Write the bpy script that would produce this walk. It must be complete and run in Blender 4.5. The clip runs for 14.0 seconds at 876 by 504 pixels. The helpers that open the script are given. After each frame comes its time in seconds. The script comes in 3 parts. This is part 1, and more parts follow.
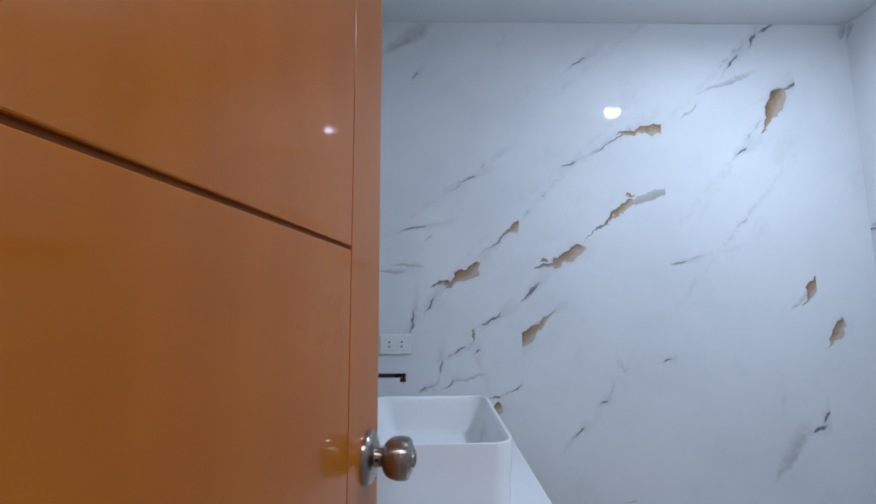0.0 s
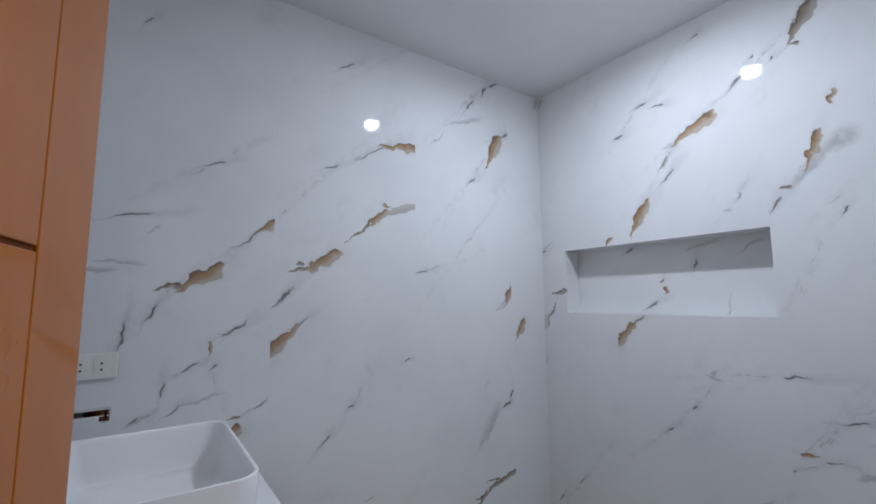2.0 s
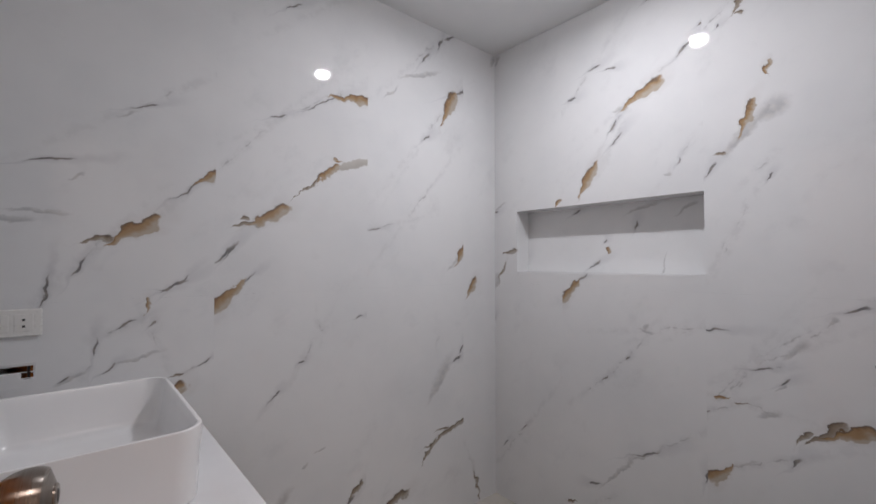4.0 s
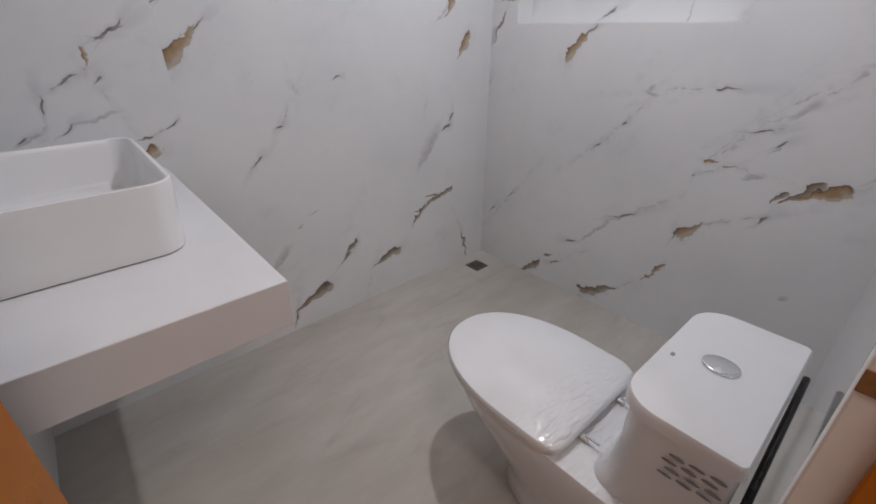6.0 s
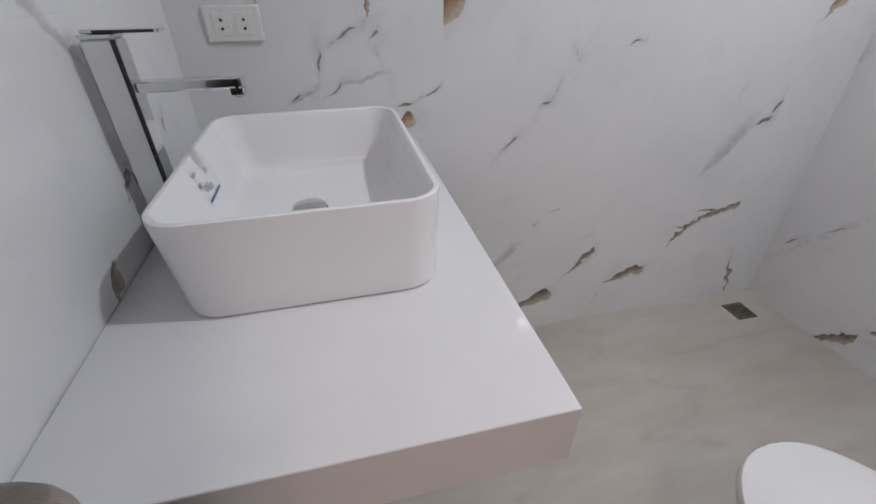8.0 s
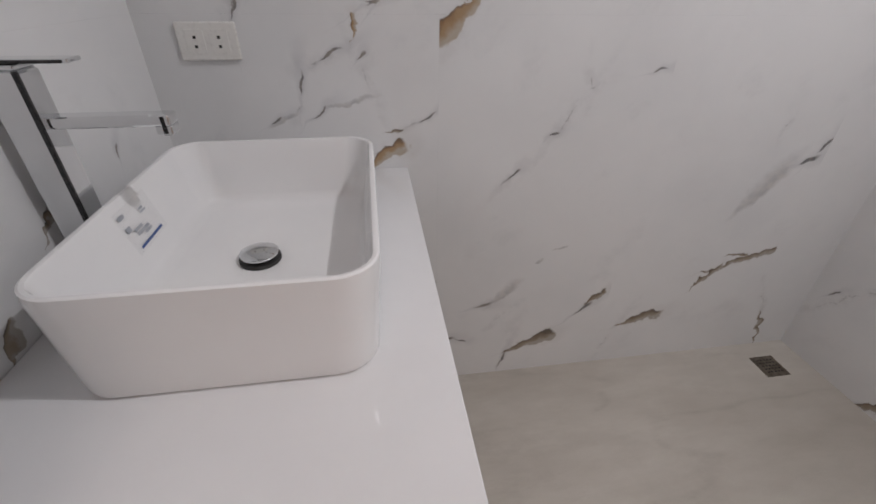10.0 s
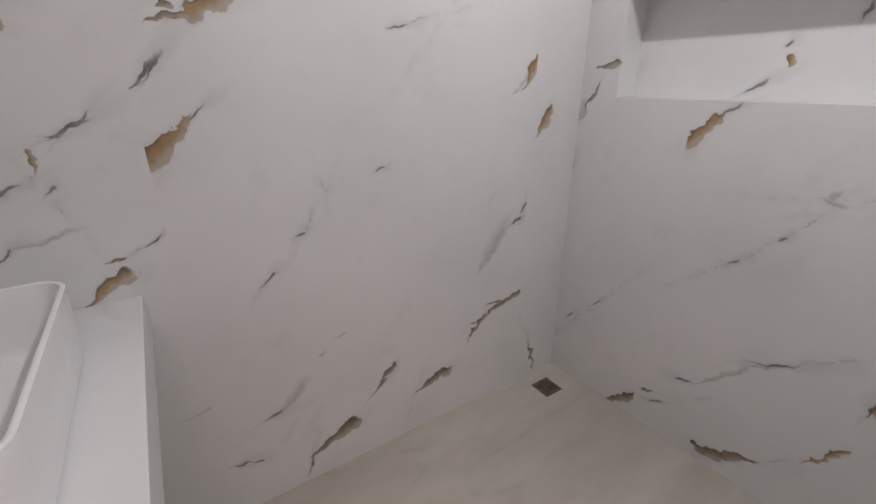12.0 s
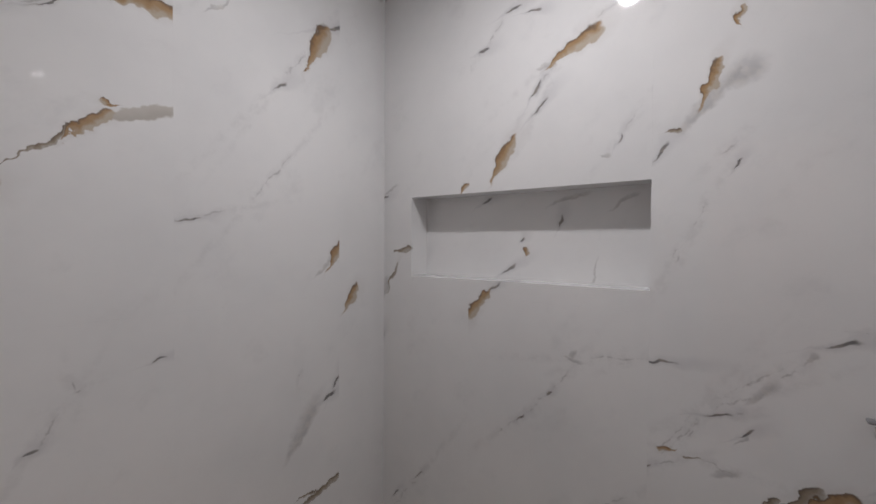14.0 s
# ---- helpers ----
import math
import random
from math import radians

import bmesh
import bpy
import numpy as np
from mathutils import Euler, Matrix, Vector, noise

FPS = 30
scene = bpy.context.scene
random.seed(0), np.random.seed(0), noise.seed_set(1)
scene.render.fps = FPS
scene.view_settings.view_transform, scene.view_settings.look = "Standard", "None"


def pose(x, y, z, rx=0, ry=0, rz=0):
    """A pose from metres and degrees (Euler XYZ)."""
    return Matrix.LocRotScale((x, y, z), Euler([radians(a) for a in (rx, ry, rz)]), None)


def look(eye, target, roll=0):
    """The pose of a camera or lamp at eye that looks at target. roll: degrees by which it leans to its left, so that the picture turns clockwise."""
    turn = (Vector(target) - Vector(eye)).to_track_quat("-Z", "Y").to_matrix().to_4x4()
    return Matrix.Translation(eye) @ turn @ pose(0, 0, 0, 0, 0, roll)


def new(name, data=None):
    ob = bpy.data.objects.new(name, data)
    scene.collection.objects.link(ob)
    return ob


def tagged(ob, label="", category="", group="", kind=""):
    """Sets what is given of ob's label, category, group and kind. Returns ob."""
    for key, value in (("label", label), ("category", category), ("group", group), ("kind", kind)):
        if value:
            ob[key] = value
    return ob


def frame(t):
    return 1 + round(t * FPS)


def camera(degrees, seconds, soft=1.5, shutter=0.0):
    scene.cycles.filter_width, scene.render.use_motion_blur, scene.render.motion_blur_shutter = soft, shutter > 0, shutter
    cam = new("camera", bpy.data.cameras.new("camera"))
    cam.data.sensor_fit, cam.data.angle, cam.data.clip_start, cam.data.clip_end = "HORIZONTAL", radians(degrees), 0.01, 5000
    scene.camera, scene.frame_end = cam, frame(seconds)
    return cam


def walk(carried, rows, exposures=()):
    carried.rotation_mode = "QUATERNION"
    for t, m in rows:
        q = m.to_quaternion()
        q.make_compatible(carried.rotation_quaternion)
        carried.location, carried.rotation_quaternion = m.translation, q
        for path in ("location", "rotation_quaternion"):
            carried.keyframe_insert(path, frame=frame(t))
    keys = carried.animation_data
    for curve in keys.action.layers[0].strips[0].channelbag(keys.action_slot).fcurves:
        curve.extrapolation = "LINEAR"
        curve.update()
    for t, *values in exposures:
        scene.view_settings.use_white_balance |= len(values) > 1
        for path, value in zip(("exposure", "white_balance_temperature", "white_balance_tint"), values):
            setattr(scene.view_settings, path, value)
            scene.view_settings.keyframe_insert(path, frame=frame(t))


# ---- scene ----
cam = camera(91.8, 14.0, 1.7)
EXPOSURES = [
    (0.0, 0.20, 4880, 5), (1.0, 0.05, 5050, 6), (2.0, -0.12, 5350, 8), (2.2, -0.12, 5400, 8), (4.3, -0.11, 6120, 13), (5.5, -0.02, 6080, 13), (6.0, 0.09, 6040, 12), (6.5, 0.19, 5980, 11),
    (7.5, 0.24, 5900, 10), (10.0, 0.09, 6300, 13), (11.0, 0.07, 6400, 14), (12.5, -0.10, 6450, 14), (13.5, -0.38, 6350, 13), (14.0, -0.44, 6350, 13),
]
PATH = [
    (0, (-0.337, 0.032, 1.311), (-0.299, 2.018, 1.547), -0.3),
    (0.5, (-0.367, 0.055, 1.326), (0.017, 2.003, 1.559), -0.5),
    (1, (-0.389, 0.107, 1.342), (0.289, 1.974, 1.575), -0.6),
    (1.5, (-0.373, 0.119, 1.339), (0.587, 1.859, 1.566), -0.5),
    (2, (-0.365, 0.109, 1.336), (0.77, 1.74, 1.562), -0.4),
    (4.3, (-0.347, 0.101, 1.316), (0.98, 1.596, 1.273), 0.3),
    (4.5, (-0.345, 0.104, 1.323), (0.977, 1.597, 1.165), 0.2),
    (5, (-0.344, 0.104, 1.31), (0.951, 1.567, 0.884), 0.2),
    (5.5, (-0.327, 0.085, 1.301), (0.919, 1.488, 0.607), 0.3),
    (6, (-0.281, 0.126, 1.246), (0.887, 1.456, 0.315), 0.0),
    (6.5, (-0.274, 0.202, 1.227), (0.747, 1.568, 0.181), -0.7),
    (7, (-0.299, 0.324, 1.221), (0.491, 1.803, 0.132), -0.4),
    (7.5, (-0.31, 0.442, 1.226), (0.262, 2.02, 0.137), -0.4),
    (7.7, (-0.298, 0.489, 1.23), (0.186, 2.098, 0.144), -0.6),
    (9.8, (-0.154, 0.677, 1.268), (0.065, 2.341, 0.179), 0.4),
    (10, (-0.137, 0.668, 1.264), (0.126, 2.333, 0.187), 0.8),
    (10.5, (-0.079, 0.646, 1.266), (0.315, 2.283, 0.187), 0.9),
    (11, (-0.034, 0.62, 1.277), (0.524, 2.212, 0.203), -0.6),
    (11.5, (0.007, 0.605, 1.299), (0.816, 2.157, 0.332), -0.8),
    (12, (0.042, 0.572, 1.327), (1.066, 2.118, 0.577), -0.3),
    (12.5, (0.078, 0.531, 1.353), (1.279, 2.053, 0.865), -0.0),
    (13, (0.094, 0.507, 1.389), (1.486, 1.922, 1.142), 0.1),
    (13.5, (0.109, 0.479, 1.4), (1.641, 1.757, 1.259), 0.3),
    (14, (0.125, 0.437, 1.401), (1.736, 1.621, 1.363), 0.4),
]
walk(cam, [(t, look(eye, target, roll)) for t, eye, target, roll in PATH], EXPOSURES)

# ---------------------------------------------------------------- room sizes
XW, XE = -0.615, 1.507    # tile faces of the west and east walls
YS, YN = 0.088, 1.75       # tile faces of the south and north walls
ZC = 2.526                # ceiling
NY0, NY1, NZ0, NZ1, ND = 0.674, 1.593, 1.266, 1.596, 0.107   # shower niche
DX0, DX1, DZ = -0.51, 0.20, 2.12                           # door opening
LAMP = (0.835, 0.895)

# ---------------------------------------------------------------- light
world = bpy.data.worlds.new("world")
world.use_nodes = True
world.node_tree.nodes["Background"].inputs[0].default_value = (0.9, 0.85, 0.8, 1)
world.node_tree.nodes["Background"].inputs[1].default_value = 0.02
scene.world = world


def lamp(name, x, y, z, size, watts, colour):
    data = bpy.data.lights.new(name, "AREA")
    data.shape, data.size, data.energy, data.color = "DISK", size, watts, colour
    ob = new(name, data)
    ob.location = (x, y, z)
    return ob


lamp("downlight_light", LAMP[0], LAMP[1], ZC - 0.027, 0.066, 9.0, (1.0, 0.975, 0.96)).data.spread = radians(174)
# unseen warm fill added in the hall, shining in through the doorway
lamp("hall_fill_light", -0.25, -0.55, 2.495, 0.50, 8.8, (1.0, 0.83, 0.72))


# ---------------------------------------------------------------- materials
class Nodes:
    def __init__(self, name):
        self.mat = bpy.data.materials.new(name)
        self.mat.use_nodes = True
        self.tree = self.mat.node_tree
        self.bsdf = self.tree.nodes["Principled BSDF"]

    def add(self, kind, **values):
        node = self.tree.nodes.new(kind)
        for key, value in values.items():
            setattr(node, key, value)
        return node

    def link(self, a, b):
        self.tree.links.new(a, b)

    def coords(self):
        return self.add("ShaderNodeTexCoord").outputs["Object"]

    def noise(self, vec, scale, detail=4, rough=0.55):
        n = self.add("ShaderNodeTexNoise")
        n.inputs["Scale"].default_value, n.inputs["Detail"].default_value, n.inputs["Roughness"].default_value = scale, detail, rough
        if vec is not None:
            self.link(vec, n.inputs["Vector"])
        return n

    def maths(self, op, a, b=None):
        n = self.add("ShaderNodeMath", operation=op)
        for i, v in enumerate((a, b)):
            if v is None:
                continue
            if isinstance(v, (int, float)):
                n.inputs[i].default_value = v
            else:
                self.link(v, n.inputs[i])
        return n.outputs[0]

    def span(self, v, a, b, c=0.0, d=1.0, smooth=True):
        n = self.add("ShaderNodeMapRange", interpolation_type="SMOOTHSTEP" if smooth else "LINEAR")
        self.link(v, n.inputs["Value"])
        for i, x in enumerate((a, b, c, d)):
            n.inputs[i + 1].default_value = x
        return n.outputs[0]

    def mix(self, fac, a, b):
        n = self.add("ShaderNodeMix", data_type="RGBA")
        for sock, v in ((n.inputs[0], fac), (n.inputs[6], a), (n.inputs[7], b)):
            if isinstance(v, (int, float)):
                sock.default_value = v
            elif isinstance(v, tuple):
                sock.default_value = (*v, 1) if len(v) == 3 else v
            else:
                self.link(v, sock)
        return n.outputs[2]

    def vmath(self, op, a, b):
        n = self.add("ShaderNodeVectorMath", operation=op)
        for i, v in enumerate((a, b)):
            if isinstance(v, tuple):
                n.inputs[i].default_value = v
            else:
                self.link(v, n.inputs[i])
        return n.outputs[0]

    def bump(self, height, strength, distance=0.001):
        n = self.add("ShaderNodeBump")
        n.inputs["Strength"].default_value, n.inputs["Distance"].default_value = strength, distance
        self.link(height, n.inputs["Height"])
        self.link(n.outputs[0], self.bsdf.inputs["Normal"])

    def done(self, colour=None, rough=None, metal=0.0):
        for key, v in (("Base Color", colour), ("Roughness", rough), ("Metallic", metal)):
            if v is None:
                continue
            if isinstance(v, (int, float)):
                self.bsdf.inputs[key].default_value = v
            elif isinstance(v, tuple):
                self.bsdf.inputs[key].default_value = (*v, 1)
            else:
                self.link(v, self.bsdf.inputs[key])
        return self.mat


def mottled(name, a, b, scale, rough, rough2=None, metal=0.0, bump=0.0, fine=120.0, coat=0.0):
    """A surface whose colour drifts between a and b, with fine grain in gloss and relief."""
    n = Nodes(name)
    co = n.coords()
    big = n.noise(co, scale, 5)
    small = n.noise(co, fine, 3)
    colour = n.mix(n.span(big.outputs[0], 0.3, 0.7), a, b)
    gloss = n.span(small.outputs[0], 0.3, 0.7, rough, rough if rough2 is None else rough2)
    if bump:
        n.bump(small.outputs[0], bump)
    if coat:
        n.bsdf.inputs["Coat Weight"].default_value = coat
        n.bsdf.inputs["Coat Roughness"].default_value = 0.06
    return n.done(colour, gloss, metal)


def marble(name, axis, gold=(), dark=(), soft=(), hair=(), bronze=(), sand=()):
    """Polished white porcelain slab with printed gold and grey veins. Each row: along, up, length, width, lean."""
    n = Nodes(name)
    co = n.coords()
    sep = n.add("ShaderNodeSeparateXYZ")
    n.link(co, sep.inputs[0])
    flat = n.add("ShaderNodeCombineXYZ")
    if axis == "x":
        n.link(sep.outputs[0], flat.inputs[0])
    else:
        n.link(n.maths("MULTIPLY", sep.outputs[1], -1.0), flat.inputs[0])
    n.link(sep.outputs[2], flat.inputs[1])
    uv = flat.outputs[0]
    coarse, fine = n.noise(uv, 20, 1.5), n.noise(uv, 75, 2)
    w1 = n.vmath("MULTIPLY", n.vmath("SUBTRACT", coarse.outputs["Color"], (0.5, 0.5, 0.5)), (0.085, 0.07, 0.0))
    w2 = n.vmath("MULTIPLY", n.vmath("SUBTRACT", fine.outputs["Color"], (0.5, 0.5, 0.5)), (0.015, 0.015, 0.0))
    chip = n.noise(uv, 210, 2, 0.6)
    w3 = n.vmath("MULTIPLY", n.vmath("SUBTRACT", chip.outputs["Color"], (0.5, 0.5, 0.5)), (0.003, 0.003, 0.0))
    mild = n.vmath("ADD", uv, n.vmath("MULTIPLY", w1, (0.45, 0.45, 0.0)))
    bent = n.vmath("ADD", n.vmath("ADD", uv, n.vmath("MULTIPLY", w1, (0.72, 0.72, 0.0))), n.vmath("ADD", w2, w3))

    def nearest(rows, vec, grow, thick, tail, top=0.1):
        """Distance to the closest flake, 1 at its edge, and how far across it; each narrows towards its lower end."""
        least, across = None, None
        for u, v, length, width, lean in rows:
            m = n.add("ShaderNodeMapping", vector_type="TEXTURE")
            m.inputs["Location"].default_value = (u, v, 0)
            m.inputs["Rotation"].default_value = (0, 0, radians(lean))
            m.inputs["Scale"].default_value = (length * grow, min(max(width, 0.009), top) * thick, 1)
            n.link(vec, m.inputs["Vector"])
            ab = n.add("ShaderNodeSeparateXYZ")
            n.link(m.outputs[0], ab.inputs[0])
            slim = n.maths("MAXIMUM", n.maths("ADD", n.maths("MULTIPLY", ab.outputs[0], tail), 1.0 - tail * 0.6), 0.12)
            cd = n.add("ShaderNodeCombineXYZ")
            n.link(ab.outputs[0], cd.inputs[0])
            n.link(n.maths("DIVIDE", ab.outputs[1], slim), cd.inputs[1])
            r = n.add("ShaderNodeVectorMath", operation="LENGTH")
            n.link(cd.outputs[0], r.inputs[0])
            turn = -1.0 if 90 < lean % 360 < 270 else 1.0
            near = n.maths("MULTIPLY", n.maths("LESS_THAN", r.outputs["Value"], 1.2), n.maths("MULTIPLY", ab.outputs[1], turn))
            across = near if across is None else n.maths("ADD", across, near)
            least = r.outputs["Value"] if least is None else n.maths("MINIMUM", least, r.outputs["Value"])
        return least, across

    cloud = n.noise(uv, 2.2, 5)
    colour = n.mix(n.span(cloud.outputs[0], 0.35, 0.75), (0.80, 0.80, 0.80), (0.735, 0.74, 0.745))
    # faint smoky patches, loosely drawn out along the lean of the veins
    lean = n.add("ShaderNodeMapping", vector_type="TEXTURE")
    lean.inputs["Rotation"].default_value, lean.inputs["Scale"].default_value = (0, 0, radians(44)), (0.34, 0.24, 1)
    n.link(mild, lean.inputs["Vector"])
    smoke = n.noise(lean.outputs[0], 1.3, 6, 0.66)
    colour = n.mix(n.maths("MULTIPLY", n.span(smoke.outputs[0], 0.54, 0.78), 0.26), colour, (0.50, 0.505, 0.515))
    jagged = n.vmath("ADD", mild, n.vmath("MULTIPLY", w2, (0.75, 0.75, 0.0)))
    if hair:
        d, _ = nearest([(u, v, length, 0.009, a) for u, v, length, a in hair], jagged, 0.55, 0.55, 0.0)
        dash = n.span(n.noise(uv, 24, 4, 0.65).outputs[0], 0.42, 0.60, 0.10, 1.0)
        colour = n.mix(n.maths("MULTIPLY", n.maths("MULTIPLY", n.span(d, 0.6, 4.5, 1.0, 0.0), dash), 0.17), colour, (0.40, 0.395, 0.40))
        colour = n.mix(n.maths("MULTIPLY", n.maths("MULTIPLY", n.span(d, 0.10, 0.80, 1.0, 0.0), dash), 0.45), colour, (0.22, 0.21, 0.21))
    tone = n.noise(uv, 38, 3)
    if soft:
        d, across = nearest(soft, jagged, 0.62, 0.55, 0.4)
        ink = n.mix(n.span(tone.outputs[0], 0.35, 0.65), (0.38, 0.38, 0.39), (0.53, 0.51, 0.485))
        colour = n.mix(n.maths("MULTIPLY", n.maths("MULTIPLY", n.span(d, 0.45, 1.15, 1.0, 0.0), n.span(across, 0.7, -0.6, 0.5, 1.0)), 0.68), colour, ink)
    if dark:
        d, _ = nearest(dark, n.vmath("ADD", mild, n.vmath("MULTIPLY", w2, (0.4, 0.4, 0.0))), 0.58, 0.46, 0.35, 0.020)
        colour = n.mix(n.maths("MULTIPLY", n.span(d, 0.8, 4.0, 1.0, 0.0), 0.22), colour, (0.38, 0.38, 0.41))
        ink = n.mix(n.span(tone.outputs[0], 0.4, 0.62), (0.10, 0.098, 0.10), (0.25, 0.22, 0.195))
        colour = n.mix(n.maths("MULTIPLY", n.span(d, 0.5, 1.1, 1.0, 0.0), 0.86), colour, ink)
    if sand:
        d, across = nearest(sand, jagged, 0.60, 0.58, 0.3)
        ink = n.mix(n.span(across, -0.6, 0.7), (0.38, 0.345, 0.295), (0.47, 0.435, 0.385))
        colour = n.mix(n.span(d, 0.80, 1.08, 0.76, 0.0), colour, ink)
    for rows, deep, mid, pale, edge in ((bronze, (0.17, 0.12, 0.075), (0.27, 0.215, 0.155), (0.40, 0.365, 0.32), (0.11, 0.085, 0.062)),
                                        (gold, (0.265, 0.14, 0.05), (0.375, 0.24, 0.12), (0.475, 0.41, 0.33), (0.14, 0.095, 0.06))):
        if not rows:
            continue
        d, across = nearest(rows, bent, 0.60, 0.58, 0.55)
        colour = n.mix(n.maths("MULTIPLY", n.span(d, 0.9, 1.9, 1.0, 0.0), 0.13), colour, (0.42, 0.38, 0.345))
        # the upper edge is burnt and sharp, the lower one fades to grey beige
        lift = n.maths("ADD", across, n.maths("MULTIPLY", n.maths("SUBTRACT", coarse.outputs[0], 0.5), 1.6))
        ink = n.mix(n.span(lift, -0.45, 0.15), pale, mid)
        ink = n.mix(n.span(lift, 0.10, 0.75), ink, deep)
        ink = n.mix(n.maths("MULTIPLY", n.span(d, 0.55, 0.95), n.span(lift, -0.1, 0.5)), ink, edge)
        colour = n.mix(n.span(d, 0.88, 1.04, 0.95, 0.0), colour, ink)
    smear = n.noise(uv, 7, 4)
    return n.done(colour, n.span(smear.outputs[0], 0.3, 0.7, 0.022, 0.045))


NORTH0_G = [
    (0.003, 1.612, 0.087, 0.034, 46), (-0.206, 1.412, 0.153, 0.055, 34), (-0.169, 1.173, 0.046, 0.016, 87), (-0.106, 0.88, 0.111, 0.044, 31),
]
NORTH0_B = [
    (-0.296, 1.384, 0.074, 0.023, 11), (-0.082, 0.942, 0.053, 0.013, 13),
]
NORTH0_D = [
    (-0.394, 2.273, 0.036, 0.009, 56), (-0.18, 1.822, 0.077, 0.009, 23), (-0.404, 1.61, 0.109, 0.011, 12), (-0.056, 1.558, 0.113, 0.012, 40),
    (-0.336, 1.303, 0.061, 0.013, 59), (-0.078, 1.248, 0.068, 0.008, 43), (-0.092, 1.238, 0.084, 0.012, 28), (-0.406, 1.233, 0.085, 0.008, 82),
    (-0.114, 1.228, 0.038, 0.005, 6), (-0.152, 1.12, 0.023, 0.008, 51), (-0.217, 1.12, 0.06, 0.006, 25), (-0.296, 1.06, 0.054, 0.011, 82),
    (-0.26, 0.99, 0.043, 0.01, 37), (-0.002, 0.974, 0.059, 0.01, 27), (-0.363, 0.974, 0.031, 0.009, 28),
]
NORTH0_S = [
    (-0.442, 2.446, 0.247, 0.09, 37), (-0.226, 1.784, 0.058, 0.015, 35), (-0.345, 1.57, 0.039, 0.015, 25), (-0.431, 1.461, 0.122, 0.016, 0),
    (-0.5, 1.44, 0.13, 0.022, -4), (-0.186, 1.014, 0.125, 0.019, 15), (-0.349, 0.974, 0.081, 0.019, 25), (0.019, 0.446, 0.128, 0.012, 10),
]
NORTH0_T = [
    (-0.14, 1.859, 0.285, 36), (-0.034, 1.576, 0.194, 46), (-0.309, 1.345, 0.176, 50), (-0.338, 1.309, 0.058, 58),
    (-0.404, 1.25, 0.071, 77), (-0.258, 1.104, 0.042, 16), (-0.143, 1.064, 0.085, -68), (-0.306, 1.011, 0.057, 72),
    (-0.041, 0.957, 0.039, 22),
]
NORTH1_G = [
    (0.572, 2.032, 0.225, 0.046, 9), (0.505, 1.756, 0.055, 0.015, 168), (0.458, 1.692, 0.115, 0.042, 46),
    (0.212, 1.487, 0.155, 0.062, 29), (0.072, 1.192, 0.153, 0.060, 228),
]
NORTH1_B = [
    (0.375, 1.625, 0.170, 0.013, 39), (0.132, 1.452, 0.085, 0.022, 8), (0.124, 1.474, 0.030, 0.020, 20), (0.604, 0.327, 0.092, 0.029, 49), (0.38, 0.14, 0.178, 0.048, 20),
]
NORTH1_D = [
    (0.306, 2.343, 0.084, 0.013, 38), (0.422, 1.977, 0.165, 0.009, 31), (0.246, 1.882, 0.068, 0.009, 21), (0.08, 1.359, 0.076, 0.007, 56),
    (0.061, 1.346, 0.116, 0.015, 46), (0.144, 1.257, 0.067, 0.009, 37), (0.613, 1.072, 0.041, 0.011, 13), (0.346, 0.916, 0.026, 0.014, 32),
    (0.244, 0.808, 0.038, 0.013, 42), (0.188, 0.33, 0.058, 0.018, 8), (0.559, 0.277, 0.097, 0.014, 39), (0.075, 0.2, 0.047, 0.021, -8),
    (0.116, 0.187, 0.039, 0.012, -16), (0.283, 0.066, 0.087, 0.01, 75),
]
NORTH1_S = [
    (0.048, 1.326, 0.04, 0.009, 27), (0.433, 0.545, 0.057, 0.011, 17), (0.369, 0.498, 0.028, 0.02, 27), (0.256, 0.376, 0.147, 0.046, 45),
]
NORTH1_T = [
    (0.649, 2.555, 0.407, 39), (0.378, 1.963, 0.28, 34), (0.098, 1.711, 0.479, 47), (0.422, 1.046, 0.053, -82),
    (0.429, 1.031, 0.043, 20), (0.375, 0.958, 0.116, 57), (0.228, 0.791, 0.058, 49), (0.262, 0.279, 0.07, 44),
]
NORTH2_G = [
    (1.143, 2.128, 0.192, 0.071, 62), (1.23, 1.35, 0.133, 0.051, 54),
]
NORTH2_B = [
    (1.094, 0.461, 0.074, 0.015, -5), (1.13, 0.438, 0.262, 0.034, 17), (1.003, 0.371, 0.131, 0.021, 51), (0.793, 0.201, 0.173, 0.047, 19),
]
NORTH2_D = [
    (1.148, 2.505, 0.086, 0.015, 30), (1.084, 2.455, 0.066, 0.023, 67), (0.979, 2.343, 0.086, 0.018, 52), (1.215, 2.228, 0.145, 0.021, 26),
    (0.991, 1.94, 0.062, 0.018, 39), (0.686, 1.468, 0.071, 0.01, 10), (1.237, 0.853, 0.07, 0.019, 58), (1.199, 0.804, 0.064, 0.02, 16),
]
NORTH2_S = [
    (0.949, 2.252, 0.252, 0.029, 22), (0.774, 2.12, 0.106, 0.016, 40), (1.174, 1.312, 0.106, 0.024, 49), (1.076, 0.718, 0.223, 0.081, 56),
]
NORTH2_T = [
    (0.97, 2.366, 0.379, 45), (1.089, 2.084, 0.471, 50), (1.04, 2.021, 0.293, 55), (0.958, 1.623, 0.377, 49),
    (0.748, 1.49, 0.18, 12), (1.066, 0.917, 0.032, 84), (0.688, 0.11, 0.13, 67),
]
NORTH3_G = [
    (1.305, 1.174, 0.123, 0.047, 49),
]
NORTH3_B = [
    (1.353, 0.085, 0.17, 0.020, 104),
]
NORTH3_D = [
]
NORTH3_S = [
    (1.485, 2.488, 0.075, 0.045, 62),
]
